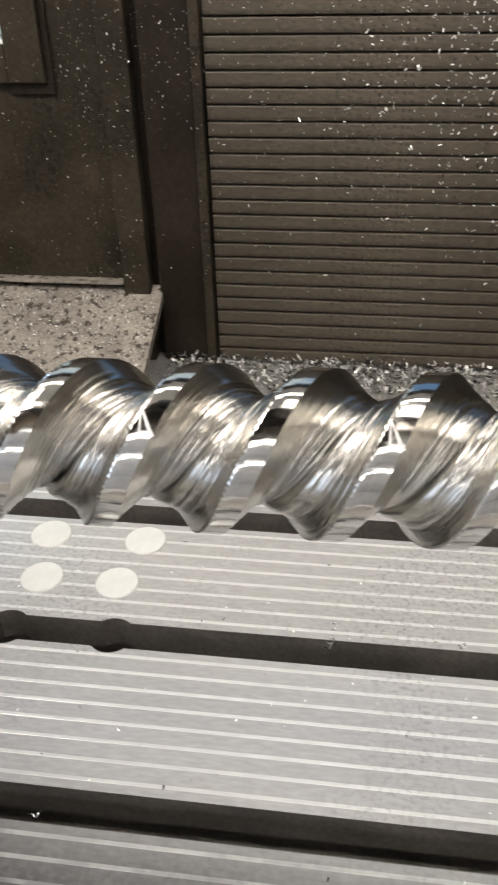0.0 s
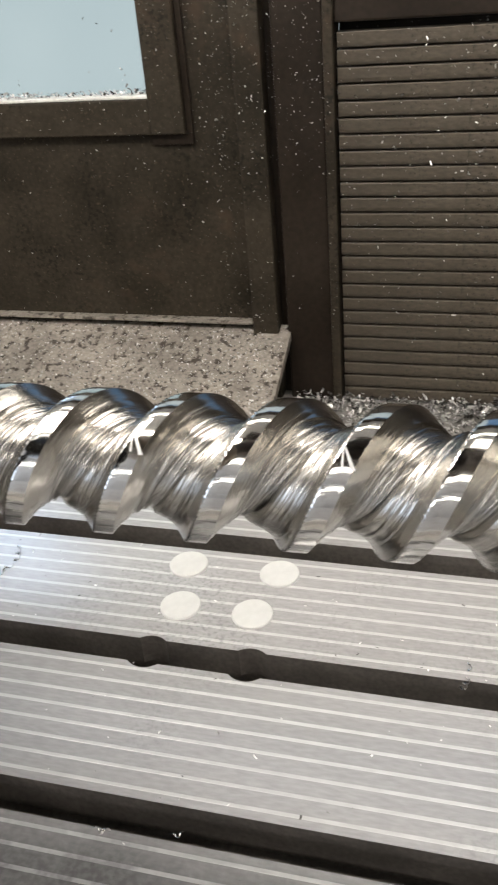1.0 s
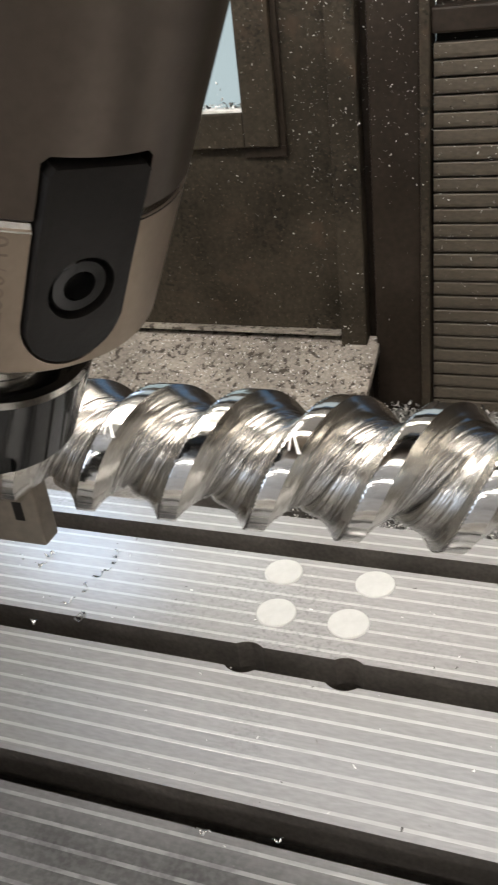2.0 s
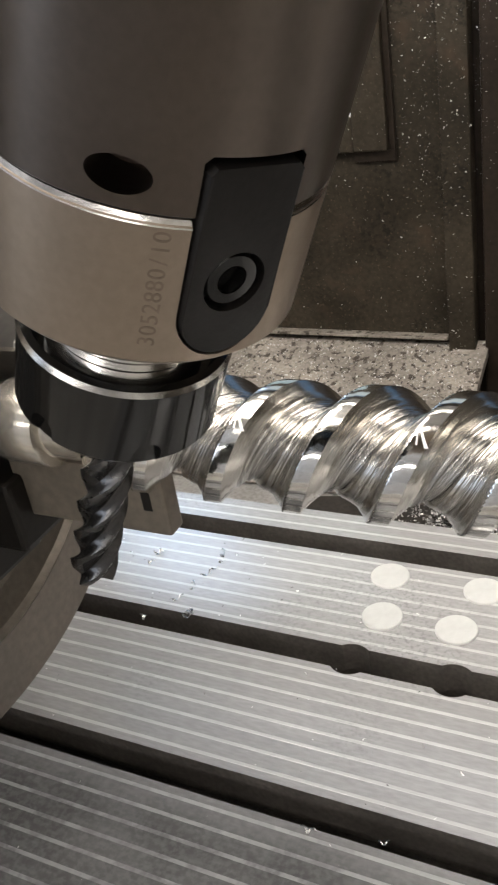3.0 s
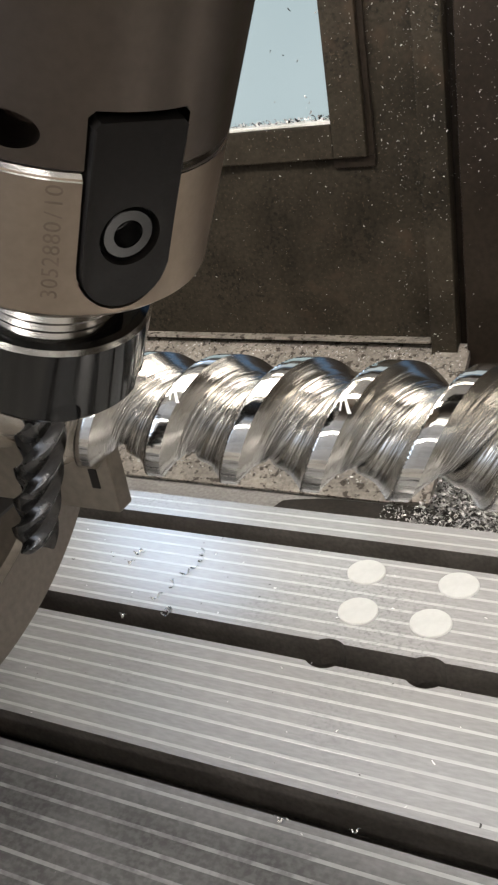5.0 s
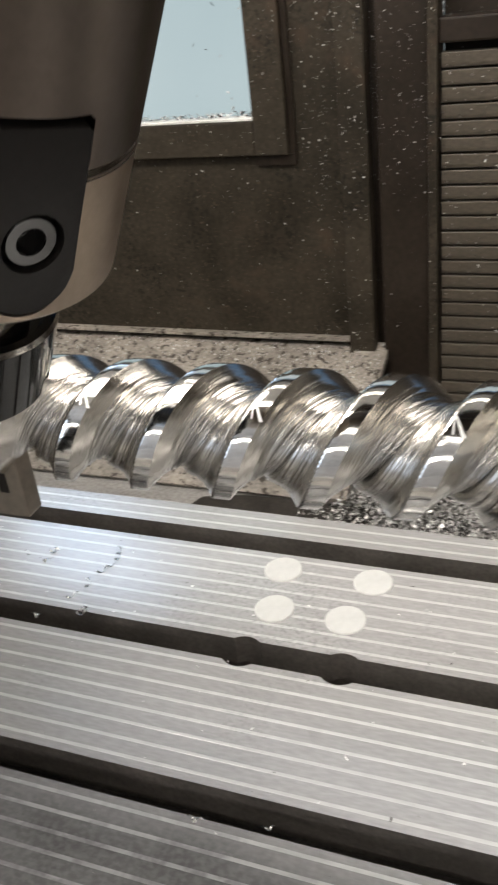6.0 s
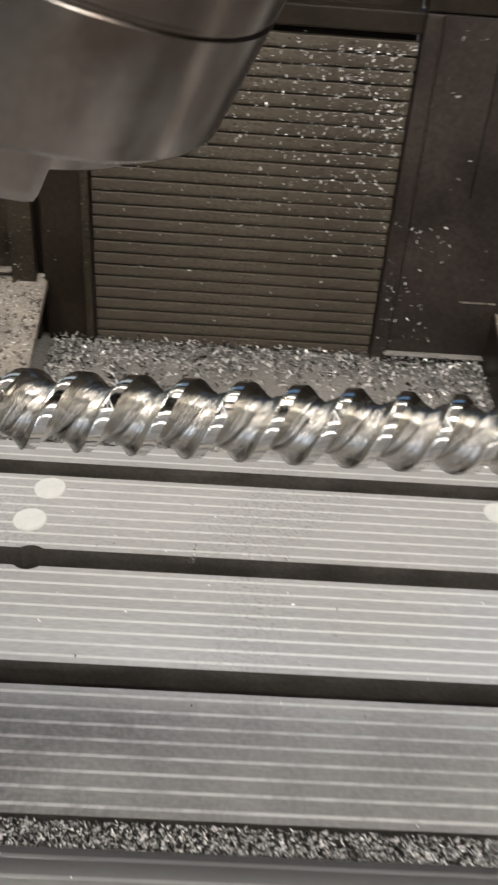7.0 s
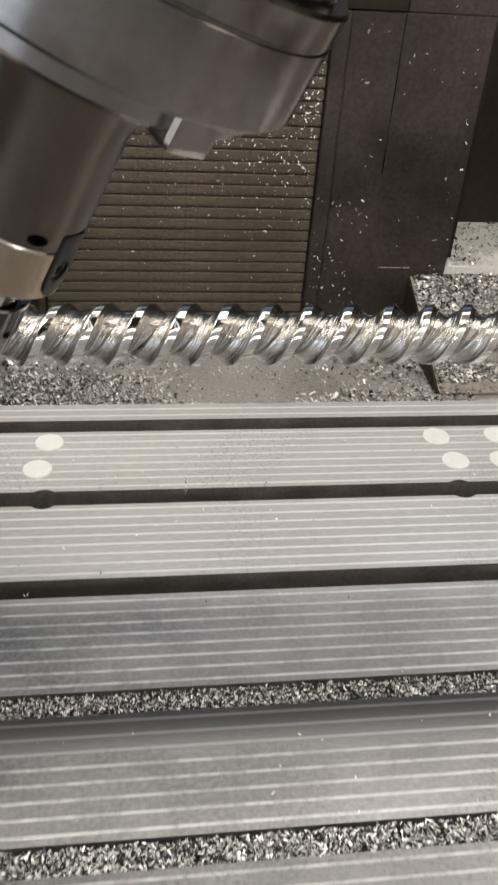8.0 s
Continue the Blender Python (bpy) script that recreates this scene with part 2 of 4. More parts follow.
CHUCK = node_mat("chuck_steel", (0.21, 0.185, 0.16), 0.42, 0.8, 0.18, 20, 0.1, 300, 0.1)
# step darker than the chuck body, recessed face near black
CHUCK_STEP = node_mat("dark_chuck_step", (0.10, 0.085, 0.068), 0.45, 0.6, 0.22, 25, 0.1, 300, 0.15)
CHUCK_DARK = node_mat("near_black_chuck_face", (0.018, 0.016, 0.014), 0.4, 0.6, 0.25, 25, 0.1, 300, 0.15)
ROOF_PAINT = node_mat("roof_paint", (0.55, 0.54, 0.52), 0.5, 0.0, 0.2, 3, 0.2, 80, 0.1)
HEAD_PAINT = node_mat("grey_head_paint", (0.52, 0.51, 0.49), 0.4, 0.0, 0.2, 6, 0.2, 80, 0.1)
PLAIN_WALL = node_mat("enclosure_paint", (0.55, 0.54, 0.52), 0.6, 0.0, 0.2, 3, 0.2, 80, 0.1)


# ---------------------------------------------------------------- mesh helpers
def part(name, bm, material, parent=None, label="", smooth=None, at=None):
    """Links a bmesh as one mesh object under a thing or a part."""
    me = bpy.data.meshes.new(name)
    bmesh.ops.recalc_face_normals(bm, faces=bm.faces)
    bm.to_mesh(me)
    bm.free()
    for m in material if isinstance(material, (list, tuple)) else (material,):
        me.materials.append(m)
    if smooth is not None:
        me.polygons.foreach_set("use_smooth", [True] * len(me.polygons))
        me.set_sharp_from_angle(angle=radians(smooth))
    ob = new(name, me)
    if parent is not None:
        ob.parent = parent
    if at is not None:
        ob.matrix_local = at
    if label:
        ob["label"] = label
    return ob


def thing(name, label, category, group="", kind="", at=None):
    ob = new(name)
    ob.empty_display_size = 0.02
    if at is not None:
        ob.matrix_world = at
    return tagged(ob, label, category, group, kind)


def box(x0, x1, y0, y1, z0, z1, bevel=0.0, segments=2):
    bm = bmesh.new()
    bmesh.ops.create_cube(bm, size=1.0)
    for v in bm.verts:
        v.co = Vector(((x0 + x1) / 2 + v.co.x * (x1 - x0), (y0 + y1) / 2 + v.co.y * (y1 - y0), (z0 + z1) / 2 + v.co.z * (z1 - z0)))
    if bevel:
        bmesh.ops.bevel(bm, geom=bm.edges[:], offset=bevel, segments=segments, profile=0.6, affect="EDGES")
    return bm


def lathe(profile, n=64, cap=True):
    """Revolves (radius, height) pairs round z."""
    bm = bmesh.new()
    rings = []
    for r, h in profile:
        rings.append([bm.verts.new((r * math.cos(2 * math.pi * i / n), r * math.sin(2 * math.pi * i / n), h)) for i in range(n)])
    for a, b in zip(rings, rings[1:]):
        for i in range(n):
            bm.faces.new((a[i], a[(i + 1) % n], b[(i + 1) % n], b[i]))
    if cap:
        bm.faces.new(rings[0])
        bm.faces.new(rings[-1])
    return bm


def extrude_x(points, x0, x1, cap=True):
    """A closed (y, z) outline drawn out along x."""
    bm = bmesh.new()
    a = [bm.verts.new((x0, y, z)) for y, z in points]
    b = [bm.verts.new((x1, y, z)) for y, z in points]
    n = len(points)
    for i in range(n):
        bm.faces.new((a[i], a[(i + 1) % n], b[(i + 1) % n], b[i]))
    if cap:
        bm.faces.new(a)
        bm.faces.new(b)
    return bm


def quad_slab(corners, thick):
    """A flat plate on four corners, thickened along its normal."""
    bm = bmesh.new()
    c = [Vector(p) for p in corners]
    n = (c[1] - c[0]).cross(c[3] - c[0]).normalized() * thick
    lo = [bm.verts.new(p - n) for p in c]
    hi = [bm.verts.new(p) for p in c]
    bm.faces.new(hi)
    bm.faces.new(lo[::-1])
    for i in range(4):
        bm.faces.new((lo[i], lo[(i + 1) % 4], hi[(i + 1) % 4], hi[i]))
    return bm


def join_into(bm, other):
    """Adds the geometry of a second bmesh to the first and frees it."""
    me = bpy.data.meshes.new("tmp")
    other.to_mesh(me)
    other.free()
    bm.from_mesh(me)
    bpy.data.meshes.remove(me)
    return bm


def carve(ob, cutters):
    """Cuts the given bmeshes out of a mesh object, once, leaving plain geometry."""
    bpy.context.view_layer.update()
    for bm in cutters:
        me = bpy.data.meshes.new("cutter")
        bmesh.ops.recalc_face_normals(bm, faces=bm.faces)
        bm.to_mesh(me)
        bm.free()
        tool = new("cutter", me)
        tool.matrix_world = ob.matrix_world
        mod = ob.modifiers.new("cut", "BOOLEAN")
        mod.operation, mod.solver, mod.object = "DIFFERENCE", "EXACT", tool
        bpy.context.view_layer.update()
        cut = bpy.data.meshes.new_from_object(ob.evaluated_get(bpy.context.evaluated_depsgraph_get()))
        ob.modifiers.remove(mod)
        ob.data = cut
        bpy.data.objects.remove(tool)
    bpy.context.view_layer.update()


def turned(bm, m):
    bmesh.ops.transform(bm, matrix=m, verts=bm.verts)
    return bm


# ---------------------------------------------------------------- enclosure
X0, X1 = -1.10, 1.60
FLOOR_Z = -0.165
tagged(part("floor", box(X0, X1, -1.02, 0.80, FLOOR_Z - 0.02, FLOOR_Z), PAN), "grey sheet-metal chip pan floor strewn with chips", "floor", kind="structure")
# dark sheet laid on the pan behind the table, painted as the shadow there
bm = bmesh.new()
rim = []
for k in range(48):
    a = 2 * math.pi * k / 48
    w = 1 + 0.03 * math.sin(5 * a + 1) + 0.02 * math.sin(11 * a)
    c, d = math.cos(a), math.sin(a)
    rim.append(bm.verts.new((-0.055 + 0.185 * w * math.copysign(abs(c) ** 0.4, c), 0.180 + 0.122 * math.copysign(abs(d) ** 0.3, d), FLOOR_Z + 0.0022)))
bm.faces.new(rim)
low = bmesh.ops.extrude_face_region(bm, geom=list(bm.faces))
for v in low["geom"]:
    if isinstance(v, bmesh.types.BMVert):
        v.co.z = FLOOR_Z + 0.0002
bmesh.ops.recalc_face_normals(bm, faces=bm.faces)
PAN_SHADE = node_mat("pan_shade_colour", (0.038, 0.033, 0.028), 0.45, 0.0, 0.4, 30, 0.3, 180, 0.3)
tagged(part("sludge", bm, PAN_SHADE), "dark sheet painted as the shadow on the chip pan", "sludge", kind="stuff")
bm = box(X0, X1, -1.02, 0.80, 1.45, 1.47)
tagged(part("ceiling", bm, ROOF_PAINT), "pale painted sheet-metal enclosure roof", "ceiling", kind="structure")
# west wall, with an opening added to let the side glow in
bm = box(X0 - 0.02, X0, -1.02, 0.80, FLOOR_Z, 0.45)
join_into(bm, box(X0 - 0.02, X0, -1.02, 0.80, 1.35, 1.45))
join_into(bm, box(X0 - 0.02, X0, -1.02, -0.95, 0.45, 1.35))
join_into(bm, box(X0 - 0.02, X0, 0.25, 0.80, 0.45, 1.35))
tagged(part("wall_west", bm, PLAIN_WALL), "dark painted enclosure side wall", "wall", kind="structure")
tagged(part("wall_east", box(X1, X1 + 0.02, -1.02, 0.80, FLOOR_Z, 1.45), PAINT_DARK), "dark painted enclosure side wall", "wall", kind="structure")
bm = box(X0, -0.95, -1.05, -1.02, FLOOR_Z, 1.45)
join_into(bm, box(0.55, X1, -1.05, -1.02, FLOOR_Z, 1.45))
join_into(bm, box(-0.95, 0.55, -1.05, -1.02, FLOOR_Z, -0.05))
join_into(bm, box(-0.95, 0.55, -1.05, -1.02, 1.22, 1.45))
tagged(part("wall_south", bm, PLAIN_WALL), "grey sheet-metal machine front with its door slid open", "wall", kind="structure")

CONCRETE = node_mat("hall_concrete", (0.46, 0.44, 0.42), 0.6, 0.0, 0.2, 1.5, 0.1, 30, 0.1)
tagged(part("ground", box(-7, 7, -9, -1.06, -1.02, -1.0), CONCRETE), "grey concrete floor of the workshop hall", "ground", kind="structure")
tagged(part("wall_hall", box(-7, 7, -9.1, -9, -1.0, 5.0), CONCRETE), "plain grey wall of the workshop hall", "wall", kind="structure")


def glow(name, colour, strength):
    m = bpy.data.materials.new(name)
    m.use_nodes = True
    m.node_tree.nodes.clear()
    e = m.node_tree.nodes.new("ShaderNodeEmission")
    e.inputs["Color"].default_value, e.inputs["Strength"].default_value = (*colour, 1), strength
    o = m.node_tree.nodes.new("ShaderNodeOutputMaterial")
    m.node_tree.links.new(e.outputs[0], o.inputs[0])
    return m


def strip_lamp(x0, x1, y, tilt, width, strength):
    """A strip lamp along the roof, turned by so many degrees towards the rear."""
    at = pose(0, y, 1.28, tilt, 0, 0)
    lit = thing("strip_lamp", "long white lamp panel under the enclosure roof", "lamp", "roof strip lamps", at=at)
    part("glow_strip", box(x0, x1, -width / 2, width / 2, -0.004, 0.004), glow("strip_glow", (1.0, 0.935, 0.86), strength), lit, "glowing white strip")
    part("lamp_housing", box(x0 - 0.02, x1 + 0.02, -width / 2 - 0.01, width / 2 + 0.01, 0.0045, 0.030, 0.004), PLAIN_WALL, lit)
    for x in (x0 + 0.02, x1 - 0.02):
        part("bracket", box(x - 0.012, x + 0.012, -0.012, 0.012, 0.030, 0.20), PLAIN_WALL, lit)


for x0, x1, strength in ((-0.95, -0.02, 21), (0.02, 0.70, 15), (0.80, 1.50, 22)):
    strip_lamp(x0, x1, -0.56, 6, 0.17, strength)
# short unseen panels, added to balance the table and streak the grooves
for x0, x1, strength in ((-0.72, -0.30, 15), (0.12, 0.36, 4.5), (0.90, 1.24, 11)):
    strip_lamp(x0, x1, -0.26, 14, 0.42, strength)
# thin unseen rear strip, added for a bright bar on the lands
strip_lamp(-0.42, 1.20, 0.12, 0, 0.034, 13)

# back wall: the panel with the window, the posts, the apron bay and the right-hand panel
WY = 0.555
GX1, GZ0, GZ1 = -0.2116, 0.2435, 0.62
GX0 = -0.86
REAR_TOP, LINTEL = 0.84, 1.20
bm = box(X0, GX0, WY, WY + 0.02, -0.085, REAR_TOP)
join_into(bm, box(GX1, -0.098, WY, WY + 0.02, -0.085, REAR_TOP))
join_into(bm, box(GX0, GX1, WY, WY + 0.02, -0.085, GZ0))
join_into(bm, box(GX0, GX1, WY, WY + 0.02, GZ1, REAR_TOP))
join_into(bm, box(X0, X1, WY, WY + 0.02, LINTEL, 1.45))
tagged(part("wall_north", bm, PAINT_DARK), "grimy brown-grey painted sheet-metal rear panel with a window", "wall", kind="structure")
tagged(part("trim", box(X0, -0.10, WY - 0.016, WY - 0.0005, -0.0545, -0.0505, 0.001), SILL), "thin worn bright lip along the rear panel", "trim", kind="structure")
win = thing("window_1", "dusty pale window in a chip-covered metal frame", "window", kind="structure")
FW = 0.045
for x0, x1, z0, z1 in ((GX1, GX1 + FW, GZ0 - FW + 0.002, GZ1 + FW), (GX0 - FW, GX0, GZ0 - FW + 0.002, GZ1 + FW), (GX0, GX1, GZ0 - FW + 0.002, GZ0), (GX0, GX1, GZ1, GZ1 + FW)):
    part("window_frame", box(x0, x1, WY - 0.014, WY - 0.0005, z0, z1, 0.002), PAINT_DARK, win)
# dark strips below and beside the frame, painted as its shadow
part("frame_shade_strip", box(GX1 - 0.003, GX1 + FW + 0.008, WY - 0.006, WY - 0.0008, GZ0 - FW - 0.012, GZ0 - FW + 0.002, 0.001), PAINT_POST, win)
part("frame_shade_strip", box(GX1 + FW, GX1 + FW + 0.008, WY - 0.006, WY - 0.0008, GZ0 - FW + 0.002, GZ1 + FW, 0.001), PAINT_POST, win)
part("window_sill", box(GX0, GX1, WY - 0.012, WY + 0.007, GZ0, GZ0 + 0.004, 0.001), LEDGE, win, "bright bottom ledge")
glass = bpy.data.materials.new("dusty_glass")
glass.use_nodes = True
gb = glass.node_tree.nodes["Principled BSDF"]
gb.inputs["Base Color"].default_value = (0.86, 0.92, 0.92, 1)
gb.inputs["Roughness"].default_value = 0.25
gb.inputs["Transmission Weight"].default_value = 1.0
gb.inputs["IOR"].default_value = 1.1
pane = part("pane", box(GX0, GX1, WY + 0.008, WY + 0.012, GZ0, GZ1), glass, win)
pane.visible_shadow = False
sky = bpy.data.materials.new("hall_daylight")
sky.use_nodes = True
sky.node_tree.nodes.clear()
em = sky.node_tree.nodes.new("ShaderNodeEmission")
em.inputs["Color"].default_value = (0.74, 0.86, 0.88, 1)
em.inputs["Strength"].default_value = 1.0
so = sky.node_tree.nodes.new("ShaderNodeOutputMaterial")
sn = sky.node_tree.nodes.new("ShaderNodeTexNoise")
sn.inputs["Scale"].default_value = 3.0
sr = sky.node_tree.nodes.new("ShaderNodeMapRange")
sr.data_type = "FLOAT_VECTOR"
sr.inputs[7].default_value, sr.inputs[8].default_value = (0.3, 0.3, 0.3), (0.7, 0.7, 0.7)
sr.inputs[9].default_value, sr.inputs[10].default_value = (0.58, 0.70, 0.75), (0.80, 0.90, 0.93)
sky.node_tree.links.new(sn.outputs["Fac"], sr.inputs[6])
st = sky.node_tree.nodes.new("ShaderNodeMix")
st.data_type = "RGBA"
st.inputs[7].default_value = (0.55, 0.72, 1.0, 1)
sky.node_tree.links.new(sr.outputs[1], st.inputs[6])
sky.node_tree.links.new(st.outputs[2], em.inputs["Color"])
# the daylight is strongest through a bright opening of the hall
sg = sky.node_tree.nodes.new("ShaderNodeNewGeometry")
sd = sky.node_tree.nodes.new("ShaderNodeVectorMath")
sd.operation = "DISTANCE"
sd.inputs[1].default_value = (-1.12, 1.20, 1.12)
sl = sky.node_tree.nodes.new("ShaderNodeMapRange")
sl.inputs["From Min"].default_value, sl.inputs["From Max"].default_value = 0.18, 0.30
sl.inputs["To Min"].default_value, sl.inputs["To Max"].default_value = 4.2, 0.70
sky.node_tree.links.new(sg.outputs["Position"], sd.inputs[0])
sky.node_tree.links.new(sd.outputs["Value"], sl.inputs["Value"])
sky.node_tree.links.new(sl.outputs[0], em.inputs["Strength"])
sf = sky.node_tree.nodes.new("ShaderNodeMapRange")
sf.inputs["From Min"].default_value, sf.inputs["From Max"].default_value = 0.30, 0.40
sf.inputs["To Min"].default_value, sf.inputs["To Max"].default_value = 1.0, 0.0
sky.node_tree.links.new(sd.outputs["Value"], sf.inputs["Value"])
sky.node_tree.links.new(sf.outputs[0], st.inputs[0])
sky.node_tree.links.new(em.outputs[0], so.inputs[0])
tagged(part("backdrop", box(-1.9, 0.1, 1.20, 1.21, -0.1, 1.7), sky), "pale daylight of the hall beyond the window", "backdrop", kind="structure")

SKY_BLUE = glow("clear_sky_glow", (0.30, 0.54, 0.92), 0.40)
tagged(part("backdrop", box(-1.6, 2.0, 1.30, 1.31, 0.4, 2.2), SKY_BLUE), "blue daylight beyond the open top of the rear panels", "backdrop", kind="structure")
HALL_GLOW = glow("hall_tube_glow", (1.0, 0.97, 0.94), 20)
# unseen glow sheet, added for a pale band on the spindle sleeve
tagged(part("backdrop", box(-7.3, -7.2, -9, -1.2, -0.6, 4.0), glow("sleeve_fill_glow", (0.74, 0.84, 1.0), 2.7)), "added pale blue glow sheet that brightens the spindle's left", "backdrop", kind="structure")
# unseen glow sheet, added to light the grooves from the left
tagged(part("backdrop", box(X0 - 0.30, X0 - 0.29, -1.3, 0.6, 0.2, 1.6), glow("side_fill_glow", (1.0, 0.98, 0.95), 3.0)), "added white glow sheet that lights the screw from the left", "backdrop", kind="structure")
hall_lamp = thing("hall_lamp", "long glowing tube lamp hanging in the workshop hall", "lamp")
part("glow_tube", turned(lathe([(0.07, -6.0), (0.07, 6.0)], 16), pose(0, -6.0, 2.3, 0, 90, 0)), HALL_GLOW, hall_lamp)
for x in (-5.5, 5.5):
    part("hanger", box(x - 0.02, x + 0.02, -6.02, -5.98, 2.37, 5.0), CONCRETE, hall_lamp)
tagged(part("ceiling", box(-7, 7, -9, -3.2, 5.0, 5.1), CONCRETE), "grey concrete roof of the workshop hall", "ceiling", kind="structure")

# posts between window panel and apron
posts = thing("apron_post", "dark oily sheet-metal post beside the ribbed apron", "post", kind="structure")
part("post_face", box(-0.098, -0.062, 0.535, 0.575, FLOOR_Z, REAR_TOP, 0.003), PAINT_DARK, posts)
part("post_channel", box(-0.062, -0.050, 0.560, 0.575, FLOOR_Z, REAR_TOP), PAINT_POST, posts)
part("post_face", box(-0.050, 0.012, 0.540, 0.575, FLOOR_Z, REAR_TOP, 0.003), PAINT_POST, posts)
part("post_lip", box(0.012, 0.024, 0.530, 0.575, FLOOR_Z, REAR_TOP, 0.002), PAINT_DARK, posts)

AX0, AX1, AY = 0.024, 0.462, 0.545
tagged(part("wall_apron_back", box(AX0, AX1, 0.575, 0.595, FLOOR_Z, REAR_TOP), PAINT_POST), "dark painted sheet behind the ribbed apron", "wall", kind="structure")
apron = thing("apron_cover", "ribbed grey-brown metal slat apron flecked with chips", "way cover", kind="structure")

panel = thing("rear_panel", "dark brown painted sheet-metal panel flecked with chips", "panel", kind="structure")
part("edge_strip", box(0.462, 0.486, 0.530, 0.570, FLOOR_Z, 0.345, 0.003), PAINT_PANEL, panel)
part("panel_sheet", box(0.486, 0.705, 0.534, 0.570, -0.145, 0.345, 0.002), PAINT_PANEL, panel)
part("panel_sheet", box(0.569, 0.705, 0.534, 0.570, 0.3455, REAR_TOP, 0.002), PAINT_PANEL, panel)
part("panel_seam", box(0.5655, 0.5675, 0.5332, 0.536, 0.11, 0.343), BLACK_OXIDE, panel)
part("panel_fold", box(0.585, 0.640, 0.531, 0.5335, -0.0528, -0.0512), SILL, panel, "thin bare fold line")
part("panel_lip", box(0.482, 0.640, 0.522, 0.536, -0.1475, -0.1450, 0.0006), PAN, panel)
part("panel_foot", box(0.486, 0.640, 0.540, 0.570, FLOOR_Z, -0.148), PAINT_POST, panel)
part("panel_header", box(0.462, 0.567, 0.530, 0.570, 0.347, REAR_TOP, 0.002), PAINT_POST, panel)
tagged(part("wall_recess", box(0.705, X1, 0.74, 0.76, FLOOR_Z, REAR_TOP), PAINT_POST), "dark painted recess wall behind the chip ledge", "wall", kind="structure")
tagged(part("wall_return", box(0.705, 0.725, 0.57, 0.74, FLOOR_Z, REAR_TOP), PAINT_POST), "dark painted return of the rear panel", "wall", kind="structure")

# sloping sills left and right of the apron bay
SY, SZ, FY, FZ = 0.552, -0.062, 0.30, -0.158
sill_l = thing("chip_chute", "worn grey sloping sheet-metal chip chute with flanged edge", "chip chute", "chip chutes", kind="structure")
part("chute_sheet", quad_slab([(X0, FY, FZ), (-0.092, FY, FZ), (-0.092, SY, SZ), (X0, SY, SZ)], 0.004), SILL, sill_l)
part("chute_flange", quad_slab([(-0.092, FY, FZ + 0.004), (-0.046, FY, FZ + 0.004), (-0.046, SY, SZ + 0.004), (-0.092, SY, SZ + 0.004)], 0.012), SILL, sill_l)
sill_r = thing("chip_chute", "chip-covered sloping sheet-metal chute with bright ledge", "chip chute", "chip chutes", kind="structure")
part("chute_sheet", quad_slab([(0.645, FY, FZ), (X1, FY, FZ), (X1, SY, SZ), (0.645, SY, SZ)], 0.004), SILL, sill_r)
part("chute_end", quad_slab([(0.641, FY, FLOOR_Z), (0.641, FY, FZ), (0.641, SY, SZ), (0.641, SY, FLOOR_Z)], 0.004), PAINT_POST, sill_r)
part("chute_ledge", box(0.641, X1, SY - 0.012, SY + 0.19, SZ - 0.010, SZ + 0.010, 0.002), LEDGE, sill_r, "bright bare-steel ledge")

# ---------------------------------------------------------------- machine table with T-slots
PITCH, SLOT = 0.125, 0.022
TX0, TX1 = -0.62, 1.20
table = thing("machine_table", "ground cast-iron machine table with T-slots and scribed lines", "machine table")


def table_outline():
    top = []
    edges = []
    y = 0.043
    top.append((y, -0.10))
    top.append((y, 0.0))
    lines = []
    for k in range(0, 6):
        c = -PITCH * k
        top += [(c + SLOT / 2, 0.0), (c + SLOT / 2, -0.024), (c + 0.019, -0.024), (c + 0.019, -0.040), (c - 0.019, -0.040), (c - 0.019, -0.024), (c - SLOT / 2, -0.024), (c - SLOT / 2, 0.0)]
    top += [(-PITCH * 5 - 0.05, 0.0), (-PITCH * 5 - 0.05, -0.10)]
    return top


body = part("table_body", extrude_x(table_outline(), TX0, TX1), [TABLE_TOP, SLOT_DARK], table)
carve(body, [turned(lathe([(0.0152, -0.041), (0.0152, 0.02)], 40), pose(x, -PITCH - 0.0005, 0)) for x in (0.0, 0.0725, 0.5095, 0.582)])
# slot walls and floors take the darker iron
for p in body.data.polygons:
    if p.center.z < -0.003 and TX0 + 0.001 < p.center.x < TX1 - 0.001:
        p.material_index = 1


def scribed(y):
    bm = bmesh.new()
    w, h = 0.0013, 0.00006
    prof = ((y - w, 0.0), (y - w * 0.85, h), (y + w * 0.85, h), (y + w, 0.0), (y, -0.002))
    return extrude_x(prof, TX0 + 0.001, TX1 - 0.001)


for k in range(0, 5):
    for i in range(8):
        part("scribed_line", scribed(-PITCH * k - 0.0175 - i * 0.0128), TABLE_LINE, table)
for i in range(2):
    part("scribed_line", scribed(0.020 + i * 0.0128), TABLE_LINE, table)

# white plugs in the table's bolt holes
first = None
for bx in (0.0, 0.509):
    for dx, dy in ((0.0, -0.031), (0.073, -0.031), (0.0085, -0.0775), (0.0635, -0.0775)):
        m = pose(bx + dx, dy, 0.0)
        if first is None:
            first = thing("hole_plug", "round white plastic plug set in the table", "hole plug", "table plugs", at=m)
            part("cap", lathe([(0.0152, 0.0), (0.0152, 0.0012), (0.0145, 0.0018), (0.001, 0.0019)], 40), PLUG, first, smooth=40)
        else:
            copy_thing(first, m)

# ---------------------------------------------------------------- the two-start screw
SY0, SZ0, SR, ROOT, LEAD = -0.3621, 0.3201, 0.0182, 0.0104, 0.0484
SX0 = 0.1083


